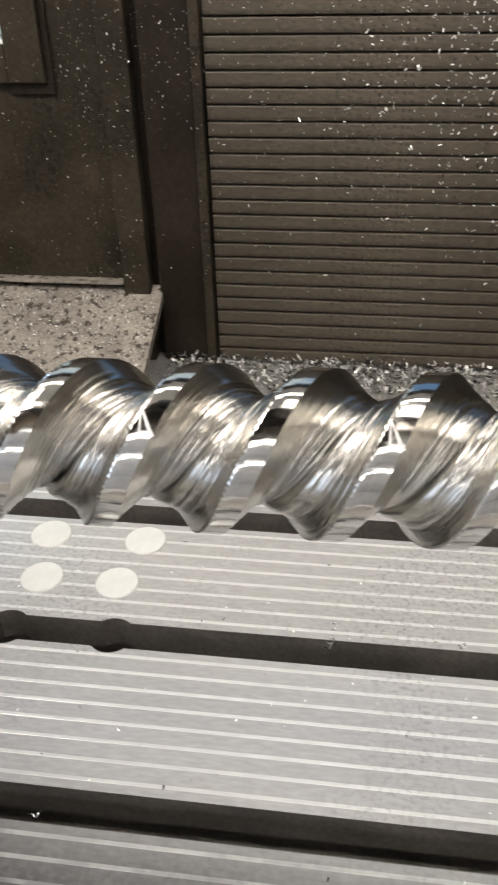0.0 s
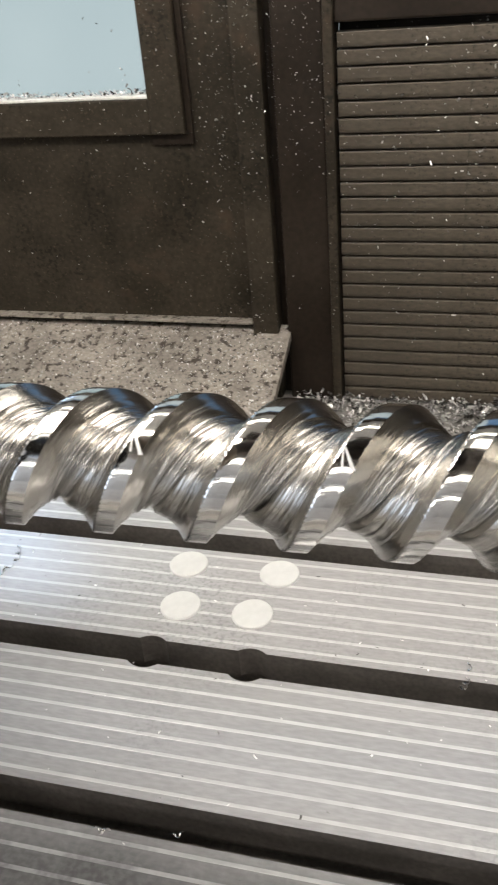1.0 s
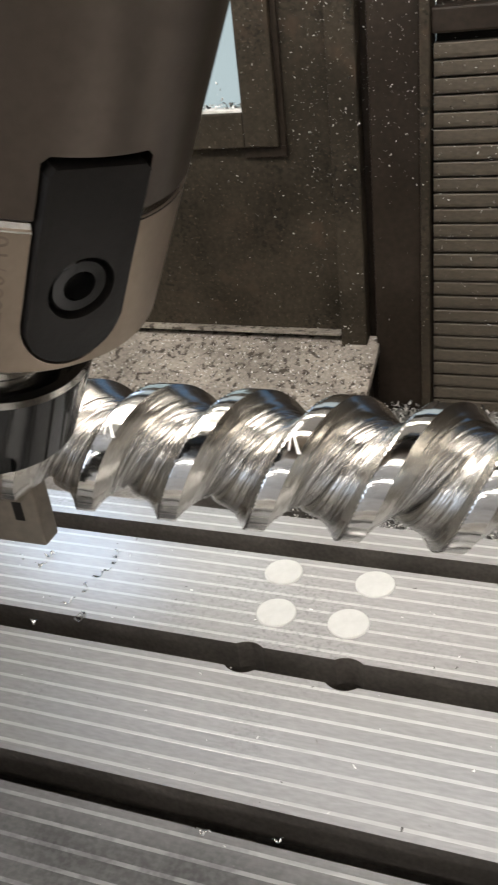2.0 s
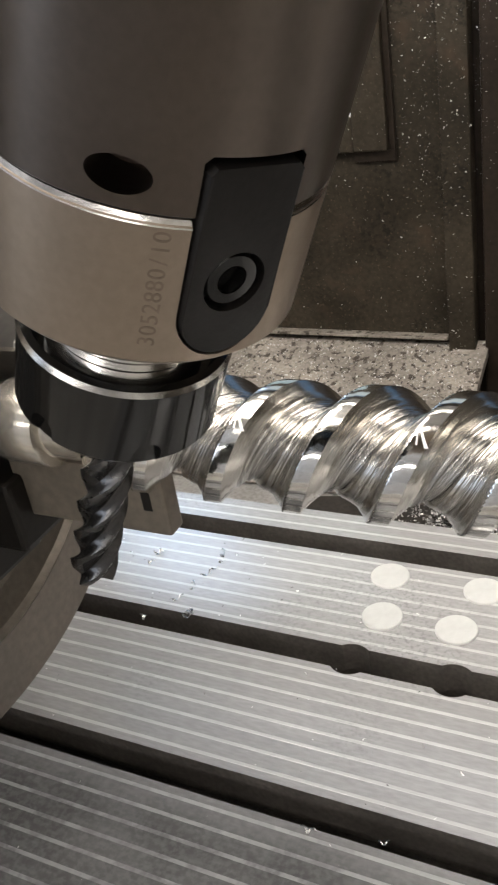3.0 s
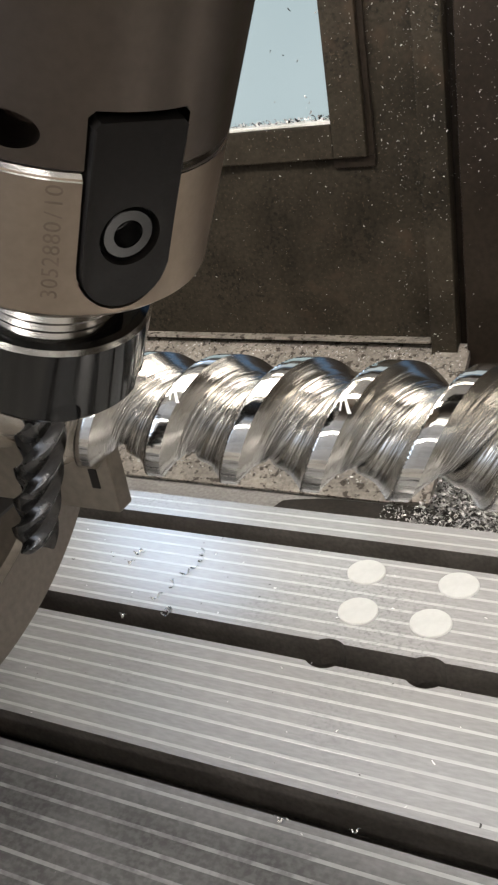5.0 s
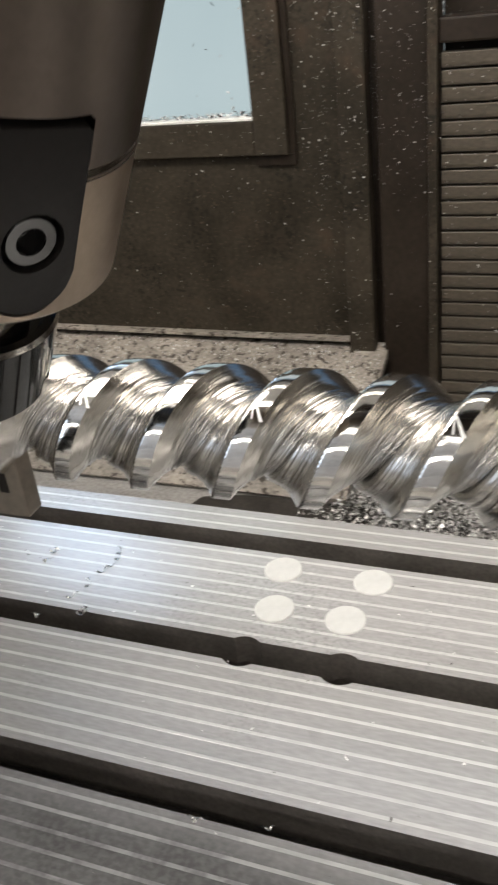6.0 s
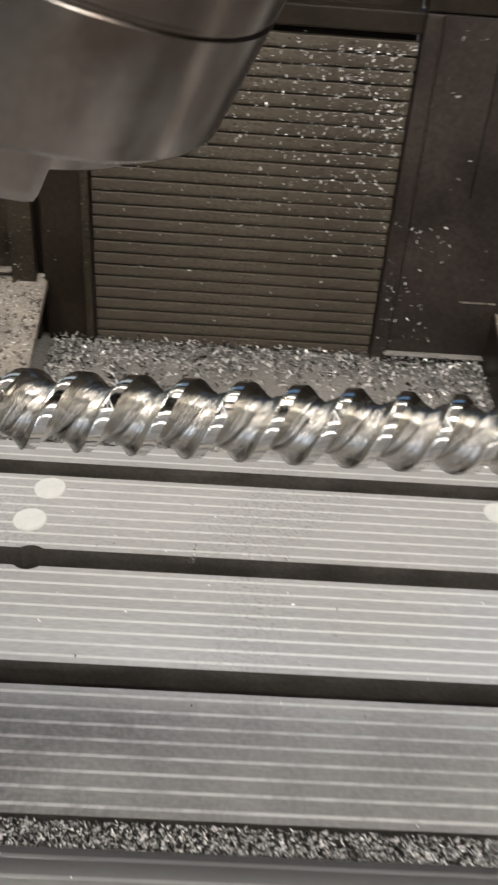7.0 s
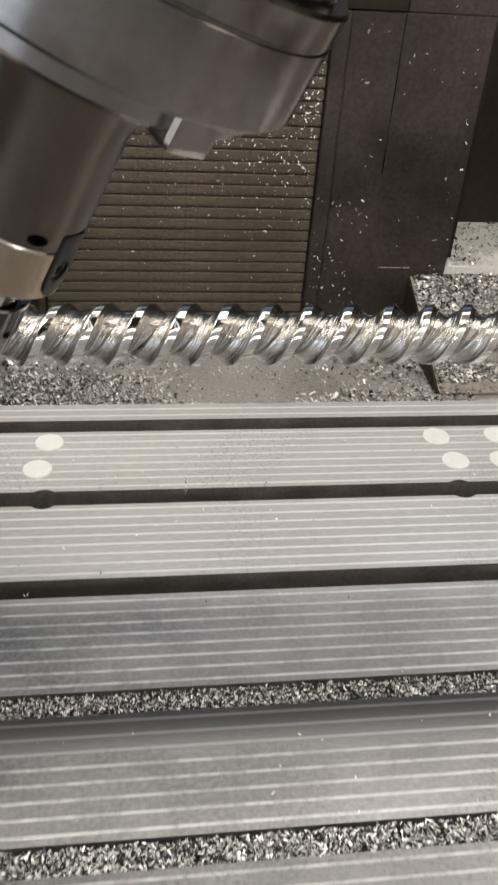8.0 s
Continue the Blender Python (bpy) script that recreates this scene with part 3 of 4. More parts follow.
LAND = 0.0052
GROOVE = ((0, 0), (0.04, 0.13), (0.10, 0.31), (0.18, 0.53), (0.26, 0.72), (0.34, 0.86), (0.42, 0.96), (0.49, 1.02),
          (0.518, 1.06), (0.534, 1.01), (0.553, 0.88), (0.575, 0.80), (0.61, 0.75), (0.69, 0.69), (0.77, 0.615), (0.84, 0.51), (0.90, 0.37), (0.95, 0.20), (1.0, 0.0))
CUT_MARKS = ((0, 0.0), (0.10, 0.08), (0.17, 0.15), (0.26, 0.80), (0.38, 1.0), (0.50, 1.0), (0.54, 0.1), (0.60, 0.25), (0.76, 0.40), (0.86, 0.5), (0.96, 0.35), (1.0, 0.0))


def ramp_at(table, u):
    for (u0, d0), (u1, d1) in zip(table, table[1:]):
        if u <= u1:
            return d0 + (d1 - d0) * (u - u0) / (u1 - u0)
    return table[-1][1]


def screw_mesh(x_from, x_to, n=180, steps=80):
    """Lands and milled grooves swept along the helix; ridges left by the cutter run along the groove."""
    half = LEAD / 2
    span = half - LAND
    prof = [(0.0, SR, 0.0, 0.0), (LAND * 0.13, SR, 0.0, 0.0), (LAND * 0.55, SR, 0.0, 0.0), (LAND, SR, 0.0, 0.0)]
    for i in range(1, steps):
        u = i / steps
        d = sum(ramp_at(GROOVE, min(1.0, max(0.0, u + e))) for e in (-0.005, 0.0, 0.005)) / 3
        prof.append((LAND + u * span, SR - (SR - ROOT) * d, u, ramp_at(CUT_MARKS, u)))
    k0, k1 = math.floor((x_from - SX0) / half) - 2, math.ceil((x_to - SX0) / half) + 2
    rng = random.Random(5)
    bm = bmesh.new()
    lu, la, lm = (bm.verts.layers.float.new(key) for key in ("profile", "along", "marks"))
    rows = [(SX0 + k * half + s - 0.0031, r, j, u, w, k % 2) for k in range(k0, k1) for j, (s, r, u, w) in enumerate(prof)]
    cols = []
    for s, r, j, u, w, start in rows:
        col = []
        for i in range(n):
            a = 2 * math.pi * i / n
            x = s + LEAD * a / (2 * math.pi)
            rr = r
            if j == 0:  # chattered leading edge of the land
                x += (0.00040 if i % 2 == 0 else -0.00010) + rng.uniform(0, 0.00010)
                rr -= 0.00022 if i % 2 == 0 else 0.0
            elif w:
                ridge = 1.25 * noise.noise((u * 16 + x * 34, x * 9, start * 7.3)) + 0.6 * noise.noise((u * 42 + x * 60, x * 14, start * 7.3 + 3))
                rr += 0.00080 * w * ridge
            v = bm.verts.new((min(max(x, x_from), x_to), -rr * math.cos(a), rr * math.sin(a)))
            v[lu], v[la], v[lm] = (LAND + u * span) / half if u else 0.0, x, w
            col.append(v)
        cols.append(col)
    per = 2 * len(prof)
    for q in range(len(cols) - 1):
        for i in range(n - 1):
            f = bm.faces.new((cols[q][i], cols[q][i + 1], cols[q + 1][i + 1], cols[q + 1][i]))
            f.material_index = 1 if rows[q][2] < 3 else 0
    # close the seam: after one turn a row meets the row one lead further on
    for q in range(len(cols) - 1 - per):
        f = bm.faces.new((cols[q][n - 1], cols[q + per][0], cols[q + per + 1][0], cols[q + 1][n - 1]))
        f.material_index = 1 if rows[q][2] < 3 else 0
    bmesh.ops.remove_doubles(bm, verts=bm.verts, dist=1e-6)
    return bm


screw = thing("feed_screw", "bright freshly milled two-start steel screw held level above the table", "screw", at=pose(0, SY0, SZ0))
part("thread", screw_mesh(0.040, 0.95), [STEEL_SCREW, STEEL_LAND], screw, smooth=34)
AXIS_X = pose(0, 0, 0, 0, 90, 0)


def mark_mesh():
    """Two short strokes meeting at the top, laid on the land: (offset along the axis, degrees round it)."""
    bm = bmesh.new()
    for (x0, a0, w0), (x1, a1, w1) in (((0.0009, 58, 0.0004), (0.0034, 40, 0.0010)), ((0.0008, 57, 0.0003), (0.0009, 42, 0.0005))):
        lo, hi = [], []
        for k in range(9):
            t = k / 8
            a, w = radians(a0 + (a1 - a0) * t), w0 + (w1 - w0) * t
            c = x0 + (x1 - x0) * t
            for r, out in ((SR - 0.0004, lo), (SR + 0.00006, hi)):
                out.append([bm.verts.new((c + e * w / 2, -r * math.cos(a), r * math.sin(a))) for e in (-1, 1)])
        for k in range(8):
            bm.faces.new((hi[k][0], hi[k][1], hi[k + 1][1], hi[k + 1][0]))
            for e in (0, 1):
                bm.faces.new((hi[k][e], hi[k + 1][e], lo[k + 1][e], lo[k][e]))
    return bm


# bright V on every second land
MARK = node_mat("bright_v_mark", (0.88, 0.87, 0.85), 0.5, 0.6, 0.05, 90, 0.05, 900, 0.05)
mark_data = None
for k in range(-1, 34, 2):
    m = pose(SX0 + k * LEAD / 2 - 0.0020 + LEAD * 50 / 360, 0, 0)
    if mark_data is None:
        ob = part("v_mark", turned(mark_mesh(), pose(-LEAD * 4 / 360, 0, 0)), MARK, screw, "small bright V-shaped mark")
        mark_data = ob.data
    else:
        ob = new("v_mark", mark_data)
        ob.parent = screw
        ob["label"] = "small bright V-shaped mark"
    ob.matrix_local = m
part("shank", lathe([(0.004, -0.16), (0.0120, -0.16), (0.0120, -0.012), (0.0112, -0.010), (0.0112, 0.045), (0.0100, 0.06)], 64), STEEL_SHANK, screw, smooth=30, at=AXIS_X)
part("collar", lathe([(0.0112, 0.0020), (0.0134, 0.0022), (0.0139, 0.0028), (0.0143, 0.0178), (0.0139, 0.0186), (0.0112, 0.0196)], 64), STEEL_SHANK, screw, smooth=30, at=AXIS_X)
part("end_flange", lathe([(0.0105, 0.037), (0.0155, 0.038), (0.0172, 0.040), (0.0172, 0.0425), (0.0155, 0.0445), (0.0105, 0.046)], 64), STEEL_SHANK, screw, smooth=30, at=AXIS_X)
part("tail", lathe([(0.0110, 0.94), (0.0120, 0.955), (0.0120, 1.10)], 48), STEEL_LAND, screw, smooth=30, at=AXIS_X)

# ---------------------------------------------------------------- chuck
chuck = thing("rotary_chuck", "large oily steel rotary chuck gripping the screw's shank", "chuck", at=pose(0, SY0, SZ0))
part("chuck_body", lathe([(0.13, -0.30), (0.141, -0.30), (0.144, -0.297), (0.144, -0.0515), (0.1428, -0.050), (0.113, -0.050)], 128, cap=False), CHUCK, chuck, smooth=30, at=AXIS_X)
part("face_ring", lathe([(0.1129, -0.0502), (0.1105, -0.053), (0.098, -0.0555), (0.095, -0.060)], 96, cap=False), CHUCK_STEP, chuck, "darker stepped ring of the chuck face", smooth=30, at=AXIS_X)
part("chuck_face", lathe([(0.0952, -0.085), (0.0952, -0.0675), (0.020, -0.0675), (0.020, -0.085)], 96, cap=False), CHUCK_DARK, chuck, "near-black recessed face", smooth=30, at=AXIS_X)
# unseen block behind the chuck, added to shade the table's left
part("rotary_housing", box(-0.80, -0.302, -0.24, 0.24, -0.3177, 0.30, 0.012, 3), CHUCK, chuck, "unseen rotary unit housing, added as a shading block")


def jaw_mesh():
    bm = box(-0.055, -0.018, -0.014, 0.014, 0.024, 0.062, 0.002)
    join_into(bm, box(-0.055, 0.000, -0.012, 0.012, 0.0190, 0.046, 0.002))
    return bm


SOFT_JAW = node_mat("sawn_jaw_steel", (0.22, 0.19, 0.155), 0.45, 0.5, 0.2, 40, 0.15, 300, 0.12)
JAW_STEEL = node_mat("grey_jaw_steel", (0.15, 0.14, 0.13), 0.4, 0.8, 0.2, 30, 0.1, 300, 0.1)
# two jaws are near-black, their shade put into the colour; one stays grey
for a, long_jaw in ((180, True), (-60, False), (60, False)):
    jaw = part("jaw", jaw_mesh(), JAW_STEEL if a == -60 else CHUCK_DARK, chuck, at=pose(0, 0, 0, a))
    if long_jaw:
        part("soft_jaw", box(-0.004, 0.0547, -0.0035, 0.004, 0.0120, 0.0352, 0.0010), SOFT_JAW, jaw, "sawn steel soft jaw with a dark slot")
        part("slot", box(0.0463, 0.0497, 0.0030, 0.0043, 0.0180, 0.0265, 0.0005), CHUCK_DARK, jaw, "dark slot")
tail_stock = thing("tailstock", "dark steel tailstock carrying the screw's far end", "tailstock")
part("base", box(1.02, 1.16, SY0 - 0.07, SY0 + 0.07, 0.0, 0.26, 0.004), CHUCK, tail_stock)
part("quill", lathe([(0.03, 1.04), (0.03, 1.16)], 32), CHUCK, tail_stock, at=pose(0, SY0, SZ0) @ AXIS_X)

# ---------------------------------------------------------------- tilted spindle
TIP = Vector((0.05767, -0.40762, 0.30290))
UP = Vector((0.42201, -0.09026, 0.90209)).normalized()
ex = Vector((0.90624, 0.01431, -0.42253))
ex = (ex - UP * ex.dot(UP)).normalized()
ey = UP.cross(ex).normalized()
SPIN = Matrix(((ex.x, ey.x, UP.x, TIP.x), (ex.y, ey.y, UP.y, TIP.y), (ex.z, ey.z, UP.z, TIP.z), (0, 0, 0, 1))) @ Matrix.Scale(0.8708, 4)
spindle = thing("spindle_head", "satin steel tilted milling spindle with a black drive key", "spindle", at=SPIN)
KEY_AZ, HOLE_AZ = 327.2, 289.0
KW, KTOP, KMID = 0.0184, 0.1545, 0.1248


def key_outline(w, top, mid, corner=0.0012, n=14):
    """Square-topped, round-footed drive key, as (across, up) pairs."""
    pts = [(w / 2, mid), (w / 2, top - corner), (w / 2 - corner, top), (-w / 2 + corner, top), (-w / 2, top - corner), (-w / 2, mid)]
    pts += [(-w / 2 * math.cos(math.pi * i / n), mid - w / 2 * math.sin(math.pi * i / n)) for i in range(1, n)]
    return pts


def key_solid(w, top, mid, r0, r1, corner=0.0012, edge=0.0):
    bm = extrude_x(key_outline(w, top, mid, corner), r0, r1)
    if edge:
        rim = [e for e in bm.edges if all(v.co.x > r1 - 1e-6 for v in e.verts)]
        bmesh.ops.bevel(bm, geom=rim, offset=edge, segments=2, profile=0.6, affect="EDGES")
    return bm


RADIAL = pose(0, 0, 0, 0, 0, KEY_AZ)
def closed_lathe(profile, n=128):
    """A ring of closed section, revolved round z."""
    bm = bmesh.new()
    rings = [[bm.verts.new((r * math.cos(2 * math.pi * i / n), r * math.sin(2 * math.pi * i / n), h)) for i in range(n)] for r, h in profile]
    for a, b in zip(rings, rings[1:] + rings[:1]):
        for i in range(n):
            bm.faces.new((a[i], a[(i + 1) % n], b[(i + 1) % n], b[i]))
    return bm


def resharpen(ob, angle):
    ob.data.polygons.foreach_set("use_smooth", [True] * len(ob.data.polygons))
    ob.data.set_sharp_from_angle(angle=radians(angle))


ring = part("nose_ring", closed_lathe([(0.0182, 0.1118), (0.0312, 0.1118), (0.0332, 0.1126), (0.0347, 0.1142), (0.0347, 0.1432), (0.0339, 0.1441), (0.0182, 0.1441)]), STEEL_NOSE, spindle, "brownish satin steel nose ring")
carve(ring, [turned(key_solid(KW + 0.0012, KTOP + 0.0012, KMID, 0.028, 0.05), RADIAL)])
resharpen(ring, 30)
# chamfer highlight of the ring, added as a brighter strip
edge = part("ring_edge", closed_lathe([(0.03485, 0.14285), (0.03400, 0.14425), (0.03370, 0.1438), (0.03450, 0.1426)]), EDGE_HIGHLIGHT, spindle, "bright strip set in as the ring edge's highlight")
carve(edge, [turned(key_solid(KW + 0.0012, KTOP + 0.0012, KMID, 0.028, 0.05), RADIAL)])
resharpen(edge, 30)
sleeve = part("nose_sleeve", closed_lathe([(0.0182, 0.1445), (0.0340, 0.1445), (0.0348, 0.1452), (0.0348, 0.212), (0.043, 0.242), (0.0182, 0.242)]), STEEL_SLEEVE, spindle)
carve(sleeve, [turned(key_solid(KW + 0.0012, KTOP + 0.0016, KMID, 0.028, 0.05), RADIAL),
               turned(lathe([(0.0050, 0.024), (0.0050, 0.05)], 32), pose(0, 0, 0, 0, 0, HOLE_AZ) @ pose(0, 0, 0.1508, 0, 90, 0) @ Matrix.Diagonal((0.66, 1.12, 1, 1)))])
resharpen(sleeve, 30)
key = part("drive_key", turned(key_solid(KW, KTOP, KMID, 0.0285, 0.0349, 0.0012, 0.0005), RADIAL), KEY_STEEL, spindle, "blackened steel drive key")
carve(key, [turned(lathe([(0.0063, 0.0305), (0.0063, 0.05)], 40), RADIAL @ pose(0, 0, 0.1317, 0, 90, 0))])
resharpen(key, 30)
bolt = lathe([(0.0055, 0.0300), (0.0055, 0.0336), (0.0050, 0.0341), (0.0030, 0.0341)], 40, cap=False)
join_into(bolt, lathe([(0.0030, 0.0341), (0.0028, 0.0312), (0.0002, 0.0311)], 6, cap=False))
part("socket_screw", turned(bolt, RADIAL @ pose(0, 0, 0.1317, 0, 90, 0)), BLACK_OXIDE, key, "black socket-head screw", smooth=30)
HEAD_AT = pose(0, 0, 0.016)
part("head_housing", lathe([(0.04, 0.232), (0.093, 0.2410), (0.0965, 0.2415), (0.098, 0.2435), (0.098, 0.2785), (0.0970, 0.2793), (0.0970, 0.2803), (0.098, 0.2811), (0.098, 0.2945), (0.0965, 0.2965), (0.074, 0.2965), (0.074, 0.37)], 128), STEEL_HEAD, spindle, smooth=30, at=HEAD_AT)

part("under_disc", lathe([(0.04, 0.226), (0.078, 0.226), (0.084, 0.230), (0.084, 0.2415)], 96), STEEL_HEAD, spindle, "recessed disc under the head", smooth=30, at=HEAD_AT)
part("head_neck", lathe([(0.02, 0.365), (0.090, 0.365), (0.096, 0.372), (0.096, 0.425), (0.02, 0.425)], 64), PAINT_DARK, spindle, smooth=30, at=HEAD_AT)
# unseen casting; its size and pale colour are set for the screw's light
part("head_body", box(-0.11, 0.11, -0.12, 0.09, 0.42, 0.95, 0.02, 3), HEAD_PAINT, spindle, "unseen light grey head casting, sized to shape the light", smooth=30, at=HEAD_AT)
lug = part("lug", turned(box(0.068, 0.0925, -0.012, 0.012, 0.2235, 0.2435, 0.004), pose(0, 0, 0, 0, 0, 301)), STEEL_HEAD, spindle, "plain steel lug", at=HEAD_AT)
for az, r in ((292, 0.012), (306, 0.014)):
    part("coolant_nozzle", turned(lathe([(0.002, 0.2965), (r, 0.2965), (r, 0.322), (r * 0.8, 0.328), (r * 0.8, 0.365), (0.002, 0.365)], 32), pose(0, 0, 0, 0, 0, az) @ pose(0.080, 0, 0)), BLACK_OXIDE, spindle, smooth=30, at=HEAD_AT)
for az in (321, 337):
    block = turned(box(0.078, 0.091, -0.0050, 0.0050, 0.2965, 0.306, 0.0025), pose(0, 0, 0, 0, 0, az))
    part("nozzle_block", block, STEEL_HEAD, spindle, "small dull grey coolant block", smooth=30, at=HEAD_AT)


def bend_onto(bm, radius, az, h):
    """Lays a flat mesh (x across, y up, z out) round the spindle at an azimuth and height."""
    for v in bm.verts:
        a = radians(az) + v.co.x / radius
        r = radius + v.co.z
        v.co = Vector((r * math.cos(a), r * math.sin(a), h + v.co.y))
    return bm


def text_mesh(words, size, depth, turn):
    cu = bpy.data.curves.new("letters", "FONT")
    cu.body, cu.size, cu.extrude, cu.resolution_u = words, size, depth, 3
    cu.align_x, cu.align_y = "CENTER", "CENTER"
    ob = new("letters", cu)
    bpy.context.view_layer.update()
    me = bpy.data.meshes.new_from_object(ob.evaluated_get(bpy.context.evaluated_depsgraph_get()))
    bpy.data.objects.remove(ob)
    bm = bmesh.new()
    bm.from_mesh(me)
    bpy.data.meshes.remove(me)
    return turned(bm, pose(0, 0, 0, 0, 0, turn))


ETCH = node_mat("etched_numerals", (0.24, 0.195, 0.155), 0.42, 0.95, 0.2, 200, 0.0, 600, 0.1)
words, pitch_up = "3052880/10", 0.00245
for i, glyph in enumerate(words):
    part("etched_numeral", bend_onto(text_mesh(glyph, 0.0046, 0.00003, 90), 0.03472, 303.2, 0.1300 + (i - 4.5) * pitch_up), ETCH, spindle, "faint etched figure")

holder = thing("tool_holder", "black collet nut and threaded holder carrying a fluted end mill", "tool holder", at=SPIN)
nut = part("collet_nut", closed_lathe([(0.0082, 0.0722), (0.0212, 0.0722), (0.0228, 0.0738), (0.0245, 0.0760), (0.0247, 0.0954), (0.0240, 0.0964), (0.0222, 0.0968), (0.0205, 0.0930), (0.0150, 0.0930), (0.0082, 0.090)], 96), BLACK_OXIDE, holder)
cuts = []
for i in range(6):
    m = pose(0, 0, 0, 0, 0, 316.5 + 60 * i)
    bm = lathe([(0.0034, 0.0216), (0.0034, 0.03)], 20)
    cuts.append(turned(bm, m @ pose(0, 0, 0.0778, 0, 90, 0)))
    cuts.append(turned(box(0.0216, 0.03, -0.0034, 0.0034, 0.070, 0.0778), m))
carve(nut, cuts)
resharpen(nut, 30)
# chamfer highlight of the nut, added as a brighter ring
part("rim_highlight", closed_lathe([(0.02478, 0.0953), (0.02408, 0.09650), (0.02380, 0.0962), (0.02450, 0.0951)], 96), EDGE_HIGHLIGHT, holder, "bright ring set in as the rim's highlight", smooth=40)
thread = [(0.0150, 0.0915)]
for i in range(9):
    thread += [(0.0178, 0.0925 + i * 0.0022), (0.0171, 0.0936 + i * 0.0022)]
part("threaded_neck", lathe(thread + [(0.0178, 0.1125)], 80), NECK, holder, "bright threaded holder neck", smooth=20)


def end_mill(radius, length, flutes=4, lead=0.042, layers=60):
    """A fluted cutter with a right-hand helix, standing on its tip."""
    bm = bmesh.new()
    sect = []
    for f in range(flutes):
        a0 = 2 * math.pi * f / flutes
        for da, r in ((0.0, 1.0), (0.10, 0.97), (0.30, 0.93), (0.50, 0.86), (0.72, 0.74), (0.95, 0.64), (1.15, 0.61), (1.32, 0.68), (1.44, 0.82), (1.52, 0.95)):
            sect.append((a0 + da * (math.pi / 2) / (math.pi / 2), r))
    rings = []
    for k in range(layers + 1):
        h = length * k / layers
        tw = 2 * math.pi * h / lead
        rings.append([bm.verts.new((radius * r * math.cos(a + tw), radius * r * math.sin(a + tw), h + (0.0012 * (1 - r) if k == 0 else 0))) for a, r in sect])
    n = len(sect)
    for a, b in zip(rings, rings[1:]):
        for i in range(n):
            bm.faces.new((a[i], a[(i + 1) % n], b[(i + 1) % n], b[i]))
    tip = bm.verts.new((0, 0, 0.0016))
    for i in range(n):
        bm.faces.new((rings[0][(i + 1) % n], rings[0][i], tip))
    bm.faces.new(rings[-1])
    return bm


part("end_mill", turned(end_mill(0.0071, 0.074, lead=0.052), pose(0, 0, 0.0025)), CARBIDE, holder, "dark coated carbide end mill", smooth=35)

# ---------------------------------------------------------------- apron slats
SLAT_H = 0.0188
z = FLOOR_Z + 0.005
slat_mesh = None
while z < 0.31:
    if slat_mesh is None:
        ob = part("slat", extrude_x([(0.0022, 0.0), (0.0008, 0.0012), (0.0, 0.005), (0.0, SLAT_H - 0.0030), (0.0004, SLAT_H - 0.0023), (0.012, SLAT_H - 0.0017), (0.012, 0.0)], AX0 + 0.003, AX1 - 0.003), SLAT, apron)
        slat_mesh = ob.data
    else:
        ob = new("slat", slat_mesh)
        ob.parent = apron
    ob.location = (0, AY - 0.006, z)
    z += SLAT_H
part("head_rail", box(AX0, AX1, 0.535, 0.57, 0.318, 0.345, 0.003), PAINT_POST, apron)

# ---------------------------------------------------------------- chips
def chip_mat():
    m = bpy.data.materials.new("loose_steel_chips")
    m.use_nodes = True
    nt = m.node_tree
    bsdf = nt.nodes["Principled BSDF"]
    geo = nt.nodes.new("ShaderNodeNewGeometry")
    ramp = nt.nodes.new("ShaderNodeValToRGB")
    ramp.color_ramp.elements[0].color = (0.03, 0.026, 0.022, 1)
    ramp.color_ramp.elements[0].position = 0.18
    ramp.color_ramp.elements[1].color = (0.86, 0.85, 0.83, 1)
    ramp.color_ramp.elements[1].position = 0.82
    nt.links.new(geo.outputs["Random Per Island"], ramp.inputs[0])
    nt.links.new(ramp.outputs[0], bsdf.inputs["Base Color"])
    bsdf.inputs["Roughness"].default_value = 0.3
    bsdf.inputs["Metallic"].default_value = 0.5
    return m


CHIPS = chip_mat()


def chips(name, label, count, place, size=(0.0012, 0.0035), seed=1, lie=0.5):
    """Loose curled flakes as one mesh. place(rng) gives a point and the surface normal there."""
    rng = random.Random(seed)
    verts, faces = [], []
    for _ in range(count):
        spot = place(rng)
        if spot is None:
            continue
        c, n = Vector(spot[0]), Vector(spot[1])
        n = (n + Vector((rng.gauss(0, lie), rng.gauss(0, lie), rng.gauss(0, lie)))).normalized()
        t = n.orthogonal().normalized()
        t = Matrix.Rotation(rng.uniform(0, 6.283), 3, n) @ t
        b = n.cross(t)
        length = rng.uniform(*size) * rng.choice((0.6, 1, 1, 1.5))
        wide = length * rng.uniform(0.22, 0.5)
        curl = rng.uniform(-1.4, 1.4)
        base = len(verts)
        for k in range(4):
            u = k / 3 - 0.5
            mid = c + t * (u * length) + n * (curl * length * (0.25 - u * u)) + n * 0.0003
            twist = b * (wide / 2) + n * (wide * 0.3 * u)
            verts += [mid - twist, mid + twist]
        for k in range(3):
            q = base + 2 * k
            faces.append((q, q + 1, q + 3, q + 2))
    me = bpy.data.meshes.new(name)
    me.from_pydata(verts, [], faces)
    me.materials.append(CHIPS)
    return tagged(new(name, me), label, "chips", kind="stuff")


UPZ = (0, 0, 1)
PITCH_SILL = (SZ - FZ) / (SY - FY)
NSILL = (0, -PITCH_SILL, 1)


